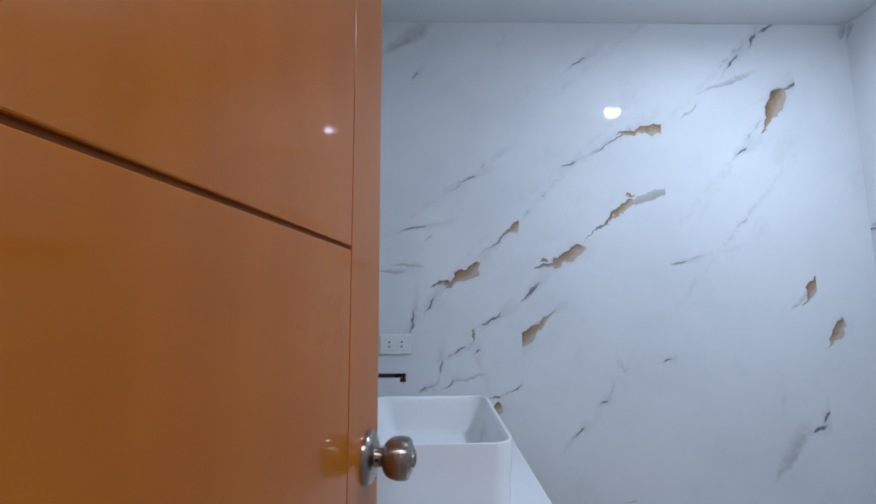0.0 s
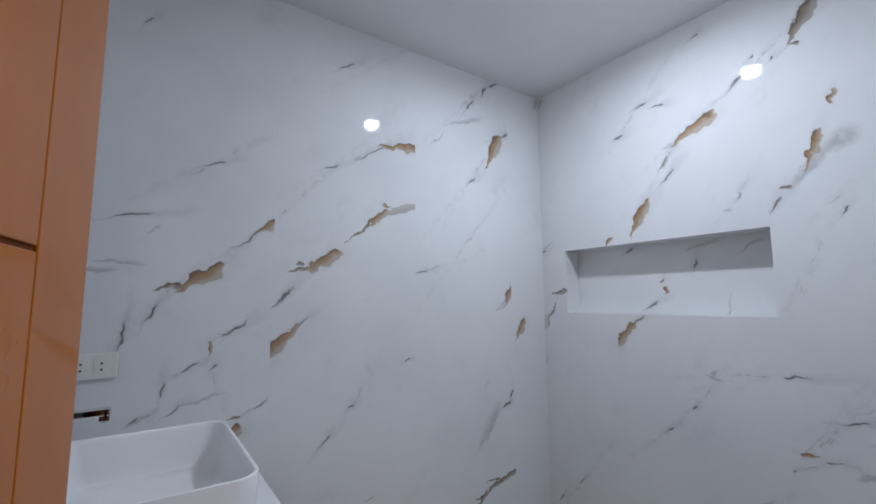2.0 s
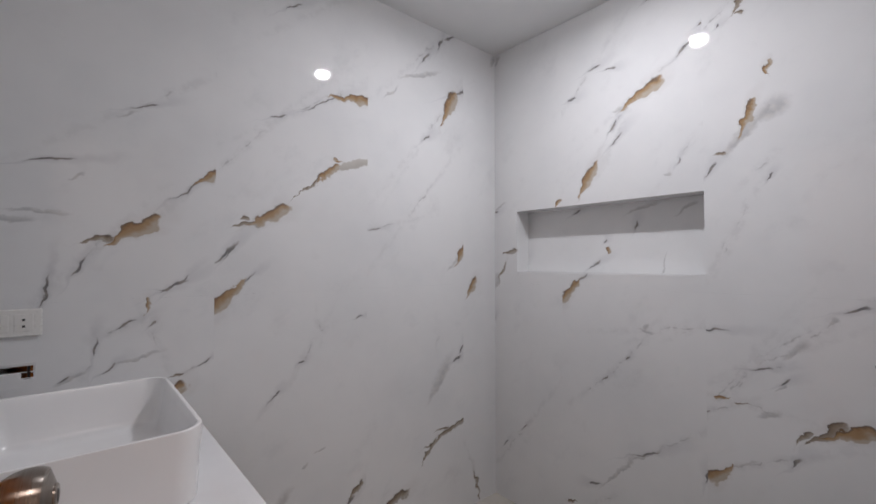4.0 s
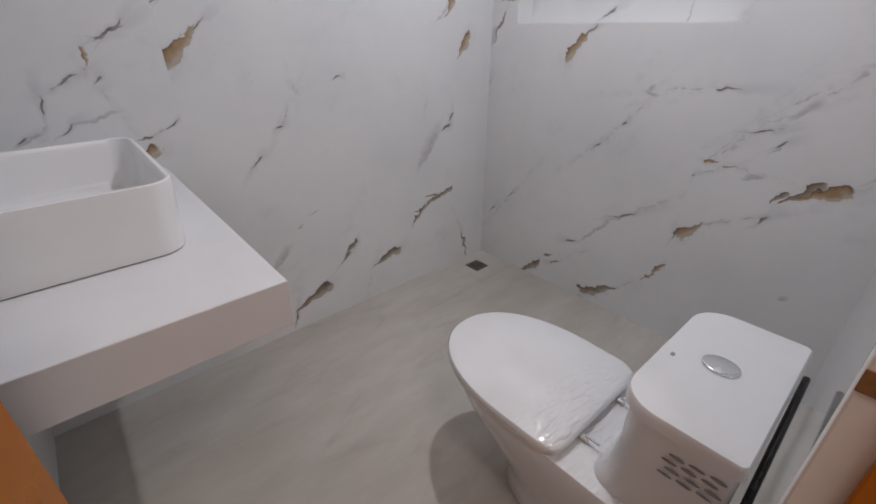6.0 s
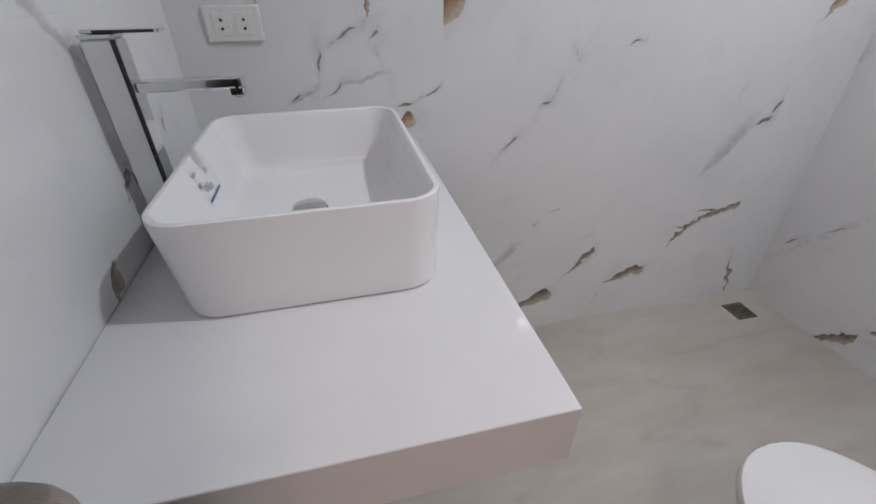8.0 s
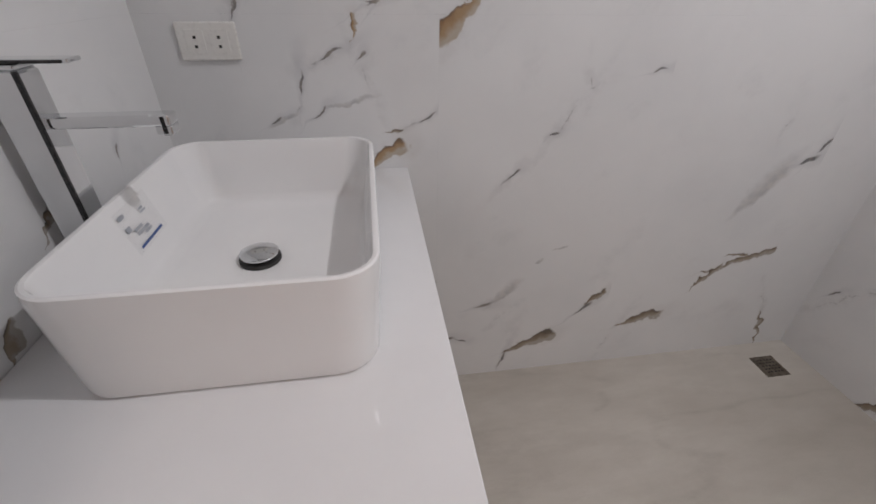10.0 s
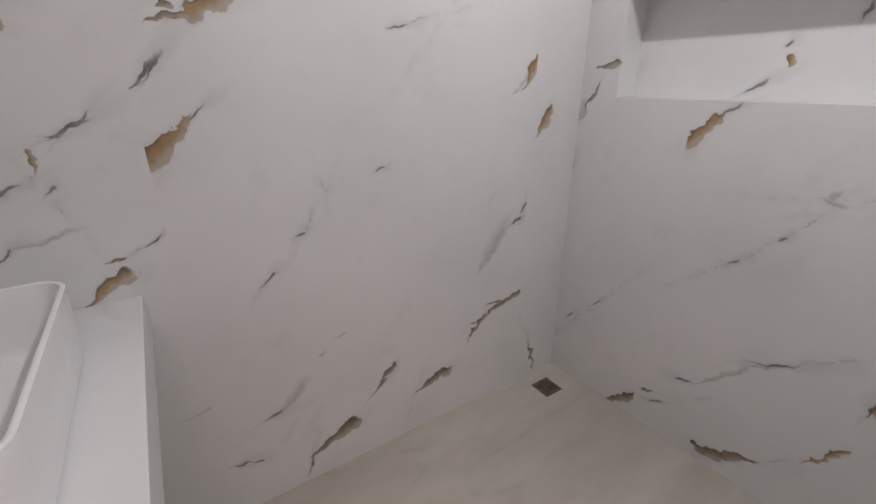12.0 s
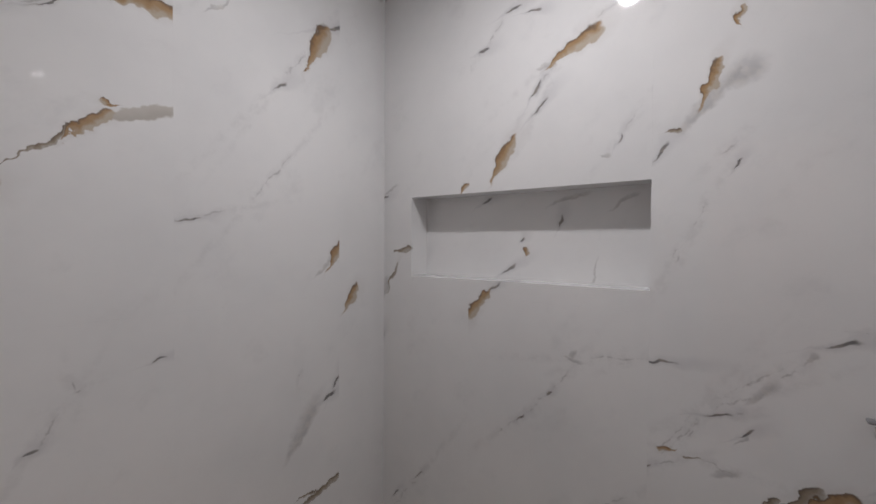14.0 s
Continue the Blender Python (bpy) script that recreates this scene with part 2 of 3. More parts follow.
NORTH3_T = [
    (1.308, 0.232, 0.11, 115),
]
EAST0_G = [
    (-1.326, 1.616, 0.054, 0.023, 41),
]
EAST0_B = [
    (-1.638, 1.374, 0.081, 0.031, 13), (-1.703, 1.251, 0.132, 0.015, 65), (-1.362, 0.042, 0.183, 0.045, 44),
]
EAST0_D = [
    (-1.75, 1.598, 0.056, 0.017, 23), (-1.558, 1.295, 0.056, 0.009, 60), (-1.756, 0.982, 0.052, 0.015, 81), (-1.547, 0.432, 0.051, 0.009, 44),
    (-1.67, 0.31, 0.049, 0.01, 53), (-1.436, -0.018, 0.081, 0.011, 38),
]
EAST0_S = [
    (-1.735, 2.488, 0.06, 0.04, 60),
    (-1.714, 1.634, 0.095, 0.017, 28), (-1.744, 1.204, 0.099, 0.049, 75),
]
EAST0_T = [
    (-1.636, 0.309, 0.412, 52),
]
EAST1_G = [
    (-0.915, 2.042, 0.174, 0.061, 28), (-1.169, 1.701, 0.173, 0.053, 57), (-1.26, 1.177, 0.152, 0.052, 229), (-0.72, 0.286, 0.13, 0.02, 52),
]
EAST1_B = [
    (-1.26, 0.157, 0.05, 0.022, -168), (-0.948, 0.087, 0.185, 0.055, -149), (-1.03, 0.06, 0.061, 0.02, -156),
]
EAST1_D = [
    (-0.878, 2.448, 0.031, 0.017, 20), (-0.676, 2.26, 0.033, 0.015, 27), (-1.128, 2.238, 0.066, 0.016, 13), (-1.052, 2.206, 0.052, 0.014, -4),
    (-0.736, 2.189, 0.079, 0.015, 42), (-1.246, 2.118, 0.048, 0.022, 10), (-1.038, 1.934, 0.071, 0.013, 54), (-1.025, 1.874, 0.073, 0.016, 44),
    (-0.766, 1.731, 0.034, 0.009, 70), (-1.197, 1.242, 0.067, 0.012, 35), (-0.978, 0.898, 0.023, 0.012, 47), (-1.086, 0.786, 0.041, 0.012, 44),
    (-0.908, 0.503, 0.124, 0.013, 27), (-0.676, 0.491, 0.049, 0.02, 74), (-1.139, 0.291, 0.056, 0.018, -167), (-1.215, 0.136, 0.055, 0.011, -154),
    (-1.058, -0.024, 0.063, 0.014, 49),
]
EAST1_S = [
    (-1.005, 2.008, 0.061, 0.024, 2), (-0.81, 1.681, 0.037, 0.013, 3), (-0.904, 1.039, 0.04, 0.019, 45), (-0.902, 1.025, 0.06, 0.019, -12),
    (-0.904, 0.499, 0.142, 0.018, 38), (-1.032, 0.376, 0.241, 0.023, 50),
]
EAST1_T = [
    (-1.224, 2.15, 0.246, 48), (-0.865, 2.096, 0.268, 33), (-1.012, 1.958, 0.156, 53), (-1.026, 1.871, 0.116, 61),
    (-0.716, 1.803, 0.159, 54), (-0.766, 1.052, 0.275, 9), (-0.751, 1.035, 0.061, 31), (-0.862, 1.022, 0.093, -154),
    (-0.939, 0.95, 0.134, 55), (-1.031, 0.843, 0.164, 45), (-1.14, 0.741, 0.149, 42), (-0.781, 0.59, 0.179, 35),
    (-1.08, 0.244, 0.062, 40), (-0.818, 0.185, 0.177, 46),
]
EAST2_G = [
    (-0.467, 2.011, 0.048, 0.018, 90), (-0.534, 1.84, 0.131, 0.028, 70), (-0.617, 0.813, 0.053, 0.016, -171), (-0.278, 0.774, 0.132, 0.05, 21),
    (-0.631, 0.527, 0.117, 0.052, 224),
]
EAST2_B = [
    (-0.528, 2.316, 0.143, 0.057, 55), (-0.549, 2.25, 0.034, 0.022, 0), (-0.618, 1.727, 0.041, 0.022, 18),
    (-0.562, 0.796, 0.04, 0.009, -173), (-0.334, 0.756, 0.117, 0.043, 46), (-0.392, 0.725, 0.067, 0.024, 51),
]
EAST2_D = [
    (-0.655, 1.062, 0.110, 0.012, 5),    (-0.619, 2.223, 0.023, 0.012, 27), (-0.651, 1.672, 0.059, 0.019, 54), (-0.468, 1.622, 0.028, 0.01, 50), (-0.253, 1.167, 0.065, 0.015, 19),
    (-0.504, 0.94, 0.069, 0.011, 12), (-0.433, 0.905, 0.043, 0.011, 33), (-0.163, 0.859, 0.056, 0.011, 36), (-0.672, 0.739, 0.025, 0.01, 48),
    (-0.412, 0.641, 0.049, 0.016, 52),
]
EAST2_S = [
    (-0.472, 1.856, 0.118, 0.088, 31), (-0.548, 1.790, 0.170, 0.056, 52), (-0.306, 1.121, 0.029, 0.021, 36), (-0.407, 1.018, 0.093, 0.037, 49),
    (-0.444, 0.885, 0.044, 0.013, 50), (-0.478, 0.785, 0.067, 0.03, 26), (-0.561, 0.583, 0.087, 0.013, 34), (-0.27, 0.38, 0.033, 0.03, 29),
]
EAST2_T = [
    (-0.632, 2.258, 0.298, 36), (-0.489, 1.665, 0.066, 46), (-0.55, 1.488, 0.125, 63), (-0.603, 1.384, 0.121, 63),
    (-0.591, 1.383, 0.113, 63), (-0.344, 1.086, 0.146, 47), (-0.433, 1.036, 0.278, 38), (-0.461, 0.982, 0.157, 30),
    (-0.453, 0.954, 0.044, 19), (-0.558, 0.883, 0.11, 62), (-0.594, 0.843, 0.229, 55), (-0.177, 0.834, 0.106, 43),
    (-0.621, 0.831, 0.284, 57), (-0.493, 0.796, 0.136, -6), (-0.624, 0.768, 0.102, 29), (-0.486, 0.617, 0.211, 27),
]

M_NORTH = [marble("marble_north", "x", *rows) for rows in ((NORTH0_G, NORTH0_D, NORTH0_S, NORTH0_T, NORTH0_B), (NORTH1_G, NORTH1_D, NORTH1_S, NORTH1_T, NORTH1_B, [(0.572, 1.740, 0.190, 0.040, 17)]),
                                                            (NORTH2_G, NORTH2_D, NORTH2_S, NORTH2_T, NORTH2_B), (NORTH3_G, NORTH3_D, NORTH3_S, NORTH3_T, NORTH3_B))]
M_EAST = [marble("marble_east", "y", *rows) for rows in ((EAST0_G, EAST0_D, EAST0_S, EAST0_T, EAST0_B), (EAST1_G, EAST1_D, EAST1_S, EAST1_T, EAST1_B), (EAST2_G, EAST2_D, EAST2_S, EAST2_T, EAST2_B))]
M_NICHE = marble("marble_niche", "y", [(-1.116, 1.373, 0.039, 0.020, 72)],
                 [(-0.986, 1.489, 0.041, 0.018, 73), (-1.287, 1.573, 0.053, 0.019, 26), (-1.192, 1.301, 0.073, 0.013, 30), (-1.647, 1.282, 0.079, 0.020, 53), (-1.131, 1.424, 0.021, 0.015, 51)],
                 [(-0.956, 1.565, 0.151, 0.023, 15), (-0.866, 1.303, 0.096, 0.008, 79), (-0.775, 1.546, 0.089, 0.022, 32)])
M_WEST = marble("marble_west", "y", [(-0.9, 1.9, 0.16, 0.05, 50)],
                [(-1.32, 0.95, 0.07, 0.014, 65), (-1.5, 1.5, 0.08, 0.014, 50), (-1.1, 1.35, 0.06, 0.012, 40), (-1.524, 0.986, 0.026, 0.008, 106)], [(-1.25, 1.2, 0.2, 0.03, 50)],
                [], [(-1.146, 0.86, 0.05, 0.026, 130), (-1.291, 0.952, 0.045, 0.010, 125)])
M_SOUTH = marble("marble_south", "x", [(0.6, 1.5, 0.15, 0.05, 130), (1.1, 1.1, 0.14, 0.04, 125)], [(0.8, 1.9, 0.09, 0.014, 130), (0.45, 1.1, 0.07, 0.014, 120)], [(1.2, 1.7, 0.2, 0.03, 130)])
M_MORTAR = mottled("mortar_pale", (0.62, 0.61, 0.60), (0.68, 0.67, 0.66), 8, 0.85, bump=0.2)
M_PAINT = mottled("ceiling_paint", (0.83, 0.83, 0.83), (0.79, 0.795, 0.80), 3, 0.6, 0.75, bump=0.15, fine=220)
M_CREAM = mottled("cream_paint", (0.80, 0.75, 0.70), (0.76, 0.71, 0.66), 4, 0.45, 0.6, bump=0.1, fine=160)
M_QUARTZ = mottled("white_quartz", (0.75, 0.75, 0.76), (0.735, 0.735, 0.745), 14, 0.018, 0.03, fine=300)
M_CERAMIC = mottled("white_ceramic", (0.78, 0.78, 0.78), (0.75, 0.75, 0.755), 5, 0.06, 0.09, fine=30)
M_PLASTIC = mottled("white_plastic", (0.80, 0.79, 0.76), (0.77, 0.76, 0.73), 20, 0.25, 0.35)
M_CHROME = mottled("chrome", (0.74, 0.75, 0.76), (0.68, 0.69, 0.70), 12, 0.035, 0.06, metal=1.0)
M_STEEL = mottled("drain_steel", (0.30, 0.265, 0.22), (0.17, 0.145, 0.115), 40, 0.3, 0.45, metal=1.0)
M_DARK = mottled("dark_void", (0.015, 0.015, 0.015), (0.03, 0.03, 0.03), 30, 0.5)
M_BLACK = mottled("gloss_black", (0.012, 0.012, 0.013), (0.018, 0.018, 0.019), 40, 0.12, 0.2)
M_GREY = mottled("plain_grey", (0.22, 0.22, 0.23), (0.30, 0.30, 0.31), 60, 0.5)
M_CLEAR = mottled("clear_film", (0.80, 0.80, 0.81), (0.78, 0.78, 0.79), 50, 0.10, 0.16)
M_CLEAR.node_tree.nodes["Principled BSDF"].inputs["Alpha"].default_value = 0.03
M_PRINT = mottled("label_print", (0.36, 0.38, 0.42), (0.46, 0.48, 0.52), 60, 0.5)
M_BLUE = mottled("blue_print", (0.05, 0.10, 0.28), (0.07, 0.13, 0.33), 60, 0.4)
M_BRASS = mottled("dull_brass", (0.25, 0.12, 0.045), (0.34, 0.18, 0.07), 40, 0.3, 0.4, metal=0.6)


def wood_varnished():
    n = Nodes("varnished_wood")
    co = n.coords()
    m = n.add("ShaderNodeMapping")
    m.inputs["Scale"].default_value = (5, 9, 1.1)
    n.link(co, m.inputs["Vector"])
    grain = n.noise(m.outputs[0], 2.2, 3, 0.5)
    cloud = n.noise(co, 3.0, 4)
    a = n.mix(n.span(grain.outputs[0], 0.3, 0.7), (0.46, 0.147, 0.0045), (0.43, 0.134, 0.004))
    colour = n.mix(n.maths("MULTIPLY", n.span(cloud.outputs[0], 0.35, 0.7), 0.5), a, (0.36, 0.102, 0.005))
    n.bsdf.inputs["Coat Weight"].default_value = 0.36
    n.bsdf.inputs["Coat Roughness"].default_value = 0.045
    n.bsdf.inputs["Specular IOR Level"].default_value = 0.05
    return n.done(colour, n.span(cloud.outputs[0], 0.3, 0.7, 0.26, 0.32))


def floor_stone():
    """Matt beige porcelain with soft, drawn-out clouds and fine speckle."""
    n = Nodes("floor_porcelain")
    co = n.coords()
    m = n.add("ShaderNodeMapping")
    m.inputs["Rotation"].default_value, m.inputs["Scale"].default_value = (0, 0, radians(-14)), (0.7, 1.9, 1)
    n.link(co, m.inputs["Vector"])
    big, mid, grain = n.noise(m.outputs[0], 1.6, 9, 0.62), n.noise(m.outputs[0], 5, 9, 0.68), n.noise(co, 260, 2, 0.6)
    a = n.mix(n.span(big.outputs[0], 0.28, 0.74, smooth=False), (0.405, 0.368, 0.318), (0.610, 0.578, 0.525))
    b = n.mix(n.span(mid.outputs[0], 0.42, 0.74, 0.0, 0.42, smooth=False), a, (0.37, 0.335, 0.29))
    colour = n.mix(n.span(grain.outputs[0], 0.35, 0.70, 0.0, 0.10, smooth=False), b, (0.66, 0.63, 0.58))
    drift = n.noise(m.outputs[0], 1.7, 2, 0.5)
    line = n.span(n.maths("ABSOLUTE", n.maths("SUBTRACT", drift.outputs[0], 0.52)), 0.0, 0.030, 1.0, 0.0)
    colour = n.mix(n.maths("MULTIPLY", n.maths("MULTIPLY", line, n.span(mid.outputs[0], 0.38, 0.66)), 0.26), colour, (0.30, 0.27, 0.235))
    return n.done(colour, n.span(grain.outputs[0], 0.3, 0.7, 0.30, 0.38))


def knob_metal():
    """Nickel brushed in rings about the knob's axis, so that highlights draw out along it."""
    n = Nodes("brushed_nickel")
    co = n.coords()
    m = n.add("ShaderNodeMapping")
    m.inputs["Scale"].default_value = (900, 12, 12)
    n.link(co, m.inputs["Vector"])
    lines = n.noise(m.outputs[0], 1.0, 2)
    colour = n.mix(n.span(lines.outputs[0], 0.3, 0.7), (0.36, 0.318, 0.278), (0.31, 0.272, 0.238))
    n.bsdf.inputs["Anisotropic"].default_value = 0.8
    n.bsdf.inputs["Anisotropic Rotation"].default_value = 0.25
    tangent = n.add("ShaderNodeTangent", direction_type="RADIAL", axis="X")
    n.link(tangent.outputs[0], n.bsdf.inputs["Tangent"])
    return n.done(colour, n.span(lines.outputs[0], 0.3, 0.7, 0.27, 0.31), 1.0)


def glow(strength):
    n = Nodes("lamp_diffuser")
    n.bsdf.inputs["Emission Color"].default_value = (1, 0.97, 0.94, 1)
    n.bsdf.inputs["Emission Strength"].default_value = strength
    return n.done((0.9, 0.9, 0.88), 0.4)


def wrapped_ceramic(name, slack):
    """White ceramic still under thin clear film that wrinkles in places."""
    n = Nodes(name)
    co = n.coords()
    m = n.add("ShaderNodeMapping")
    m.inputs["Rotation"].default_value, m.inputs["Scale"].default_value = (0, 0, radians(40)), (1, 3.2, 1)
    n.link(co, m.inputs["Vector"])
    fold = n.noise(m.outputs[0], 17, 1, 0.4)
    crease = n.maths("ABSOLUTE", n.maths("SUBTRACT", fold.outputs[0], 0.5))
    sep, up = n.add("ShaderNodeSeparateXYZ"), n.add("ShaderNodeSeparateXYZ")
    n.link(co, sep.inputs[0])
    n.link(n.add("ShaderNodeNewGeometry").outputs["Normal"], up.inputs[0])
    loose = n.maths("MULTIPLY", n.maths("MULTIPLY", n.span(sep.outputs[1], 0.12, 0.04), n.span(sep.outputs[0], 0.08, -0.04, 0.25, 1.0)), slack)
    place = n.maths("MULTIPLY", n.maths("MAXIMUM", n.span(n.noise(co, 5.5, 2).outputs[0], 0.58, 0.74, 0.0, 0.15), loose), n.span(up.outputs[2], 0.5, 0.85))
    n.bump(n.maths("MULTIPLY", crease, place), 1.0, 0.016)
    n.bsdf.inputs["Coat Weight"].default_value = 0.6
    n.bsdf.inputs["Coat Roughness"].default_value = 0.04
    tint = n.mix(n.span(n.noise(co, 4, 3).outputs[0], 0.35, 0.7), (0.78, 0.78, 0.785), (0.74, 0.74, 0.745))
    return n.done(tint, 0.045)


M_FILM, M_WRAPPED = wrapped_ceramic("film_wrapped_lid", 0.9), wrapped_ceramic("film_wrapped_ceramic", 0.6)
M_WOOD, M_FLOOR, M_KNOB, M_GLOW = wood_varnished(), floor_stone(), knob_metal(), glow(125)

# ---------------------------------------------------------------- mesh helpers
BASE = {}


def part(name, bm, material, parent=None, label="", smooth=False, local=False):
    """Link a bmesh as one mesh object; world-space vertices are moved under the parent unless local."""
    if parent is not None and not local:
        bmesh.ops.translate(bm, verts=bm.verts, vec=-BASE[parent.name])
    bmesh.ops.recalc_face_normals(bm, faces=bm.faces)
    me = bpy.data.meshes.new(name)
    bm.to_mesh(me)
    bm.free()
    me.materials.append(material)
    if smooth:
        me.shade_smooth()
        me.set_sharp_from_angle(angle=radians(38))
    ob = new(name, me)
    BASE[ob.name] = Vector((0, 0, 0))
    if parent is not None:
        ob.parent = parent
        BASE[ob.name] = BASE[parent.name]
    if label:
        tagged(ob, label)
    return ob


def thing(name, base, label, category, group="", kind=""):
    ob = new(name)
    ob.empty_display_size = 0.05
    ob.location = base
    BASE[ob.name] = Vector(base)
    return tagged(ob, label, category, group, kind)


def box(x0, x1, y0, y1, z0, z1, bevel=0.0, segments=2, bm=None):
    b = bmesh.new()
    bmesh.ops.create_cube(b, size=1, matrix=Matrix.LocRotScale(((x0 + x1) / 2, (y0 + y1) / 2, (z0 + z1) / 2), None, (x1 - x0, y1 - y0, z1 - z0)))
    if bevel:
        bmesh.ops.bevel(b, geom=b.edges[:], offset=bevel, segments=segments, affect="EDGES", profile=0.5)
    if bm is None:
        return b
    me = bpy.data.meshes.new("scratch")
    b.to_mesh(me)
    b.free()
    bm.from_mesh(me)
    bpy.data.meshes.remove(me)
    return bm


def loft(rings, cap0=True, cap1=True):
    bm = bmesh.new()
    rows = [[bm.verts.new(p) for p in ring] for ring in rings]
    for a, b in zip(rows, rows[1:]):
        for i in range(len(a)):
            bm.faces.new((a[i], a[(i + 1) % len(a)], b[(i + 1) % len(b)], b[i]))
    if cap0:
        bm.faces.new(rows[0][::-1])
    if cap1:
        bm.faces.new(rows[-1])
    return bm


def rrect(x0, x1, y0, y1, z, r, r_back=None, n=9):
    """Rounded rectangle ring; r_back rounds the two corners at y0."""
    rb = r if r_back is None else r_back
    pts = []
    for cx, cy, rad, a0 in ((x1 - r, y1 - r, r, 0), (x0 + r, y1 - r, r, 90), (x0 + rb, y0 + rb, rb, 180), (x1 - rb, y0 + rb, rb, 270)):
        for i in range(n):
            a = radians(a0 + 90 * i / (n - 1))
            pts.append((cx + rad * math.cos(a), cy + rad * math.sin(a), z))
    return pts


def lathe(profile, n=40):
    """Rings along +x from (distance, radius) pairs."""
    return [[(d, r * math.cos(2 * math.pi * i / n), r * math.sin(2 * math.pi * i / n)) for i in range(n)] for d, r in profile]


def disc(cx, cy, profile, n=40):
    """Upright rings from (height, radius) pairs."""
    return [[(cx + r * math.cos(2 * math.pi * i / n), cy + r * math.sin(2 * math.pi * i / n), z) for i in range(n)] for z, r in profile]


def setting(name, bm, material, label, category):
    return tagged(part(name, bm, material), label, category, kind="structure")


# ---------------------------------------------------------------- structure
T = 0.01   # tile thickness
floor = setting("floor", box(XW - 0.12, XE + 0.2, YS - 0.12, YN + 0.12, -0.10, -T), M_MORTAR, "grey mortar bed under large beige-grey porcelain floor tiles", "floor")
wall_north = setting("wall_north", box(XW - 0.12, XE + 0.2, YN + T, YN + 0.12, -0.1, ZC + 0.1), M_MORTAR, "wall clad in white marble-look slabs with gold veins", "wall")
wall_west = setting("wall_west", box(XW - 0.12, XW - T, YS - 0.12, YN + T, -0.1, ZC + 0.1), M_MORTAR, "wall clad in white marble-look slabs behind the washbasin", "wall")
bm = bmesh.new()
X2 = XE + 0.2
for y0, y1, z0, z1 in ((YS - 0.12, NY0 - T, -0.1, ZC + 0.1), (NY1 + T, YN + T, -0.1, ZC + 0.1), (NY0 - T, NY1 + T, -0.1, NZ0 - T), (NY0 - T, NY1 + T, NZ1 + T, ZC + 0.1)):
    box(XE + T, X2, y0, y1, z0, z1, bm=bm)
box(XE + ND + T, X2 - 0.002, NY0 - T, NY1 + T, NZ0 - T, NZ1 + T, bm=bm)
wall_east = setting("wall_east", bm, M_MORTAR, "wall clad in white marble-look slabs with a long recessed niche", "wall")
bm = bmesh.new()
for x0, x1, z0, z1 in ((XW - T, DX0 - 0.035, -0.1, ZC + 0.1), (DX1 + 0.035, XE + T, -0.1, ZC + 0.1), (DX0 - 0.035, DX1 + 0.035, DZ + 0.035, ZC + 0.1)):
    box(x0, x1, YS - 0.12, YS - T, z0, z1, bm=bm)
wall_south = setting("wall_south", bm, M_CREAM, "wall with the doorway, tiled inside and cream outside", "wall")
setting("ceiling", box(XW - 0.12, XE + 0.2, YS - 0.12, YN + 0.12, ZC, ZC + 0.09), M_PAINT, "plain white painted flat ceiling with one downlight", "ceiling")

# the hall outside the door, closed by plain walls
HX0, HX1, HY = -1.3, 1.4, -1.4
setting("hall_floor", box(HX0, HX1, HY, YS - 0.12, -0.10, -0.002), M_FLOOR, "plain floor of the hall outside the bathroom", "floor")
setting("hall_ceiling", box(HX0, HX1, HY, YS - 0.122, ZC, ZC + 0.09), M_PAINT, "plain white ceiling of the hall outside", "ceiling")
for nm, x0, x1, y0, y1 in (("hall_wall_west", HX0 - 0.1, HX0, HY, YS - 0.12), ("hall_wall_east", HX1, HX1 + 0.1, HY, YS - 0.12), ("hall_wall_south", HX0 - 0.1, HX1 + 0.1, HY - 0.1, HY),
                           ("hall_wall_north", HX0 - 0.1, XW - 0.121, YS - 0.12, YS)):
    setting(nm, box(x0, x1, y0, y1, -0.1, ZC + 0.09), M_CREAM, "plain cream painted wall of the hall", "wall")

# ---------------------------------------------------------------- door frame and door
FY0, FY1 = YS - 0.130, YS + 0.0015
frame_ob = setting("door_frame", box(DX0 - 0.035, DX0, FY0, FY1, 0, DZ + 0.035, 0.003), M_CREAM, "cream painted wooden door frame in the bathroom doorway", "door frame")
part("jamb", box(DX1, DX1 + 0.035, FY0, FY1, 0, DZ + 0.035, 0.003), M_CREAM, frame_ob)
part("frame_head", box(DX0 + 0.001, DX1 - 0.001, FY0, FY1, DZ, DZ + 0.035, 0.003), M_CREAM, frame_ob)
part("door_stop", box(DX1 - 0.012, DX1 - 0.0005, FY0 + 0.01, 0.052, 0, DZ - 0.001, 0.002), M_WOOD, frame_ob, "orange-brown varnished door stop strip")
part("strike_plate", box(DX1 - 0.0025, DX1 - 0.0004, 0.054, FY1 - 0.0005, 0.950, 0.976, 0.0008), M_BRASS, frame_ob, "dull brass strike plate")
part("latch_hole", box(DX1 - 0.0020, DX1 - 0.0004, 0.053, 0.067, 0.990, 1.006, 0.0005), M_DARK, frame_ob, "dark latch hole")
part("hall_casing", box(DX1 + 0.012, DX1 + 0.09, FY0 - 0.014, FY0 - 0.001, 0, DZ + 0.09, 0.003), M_WOOD, frame_ob, "orange-brown varnished casing board")

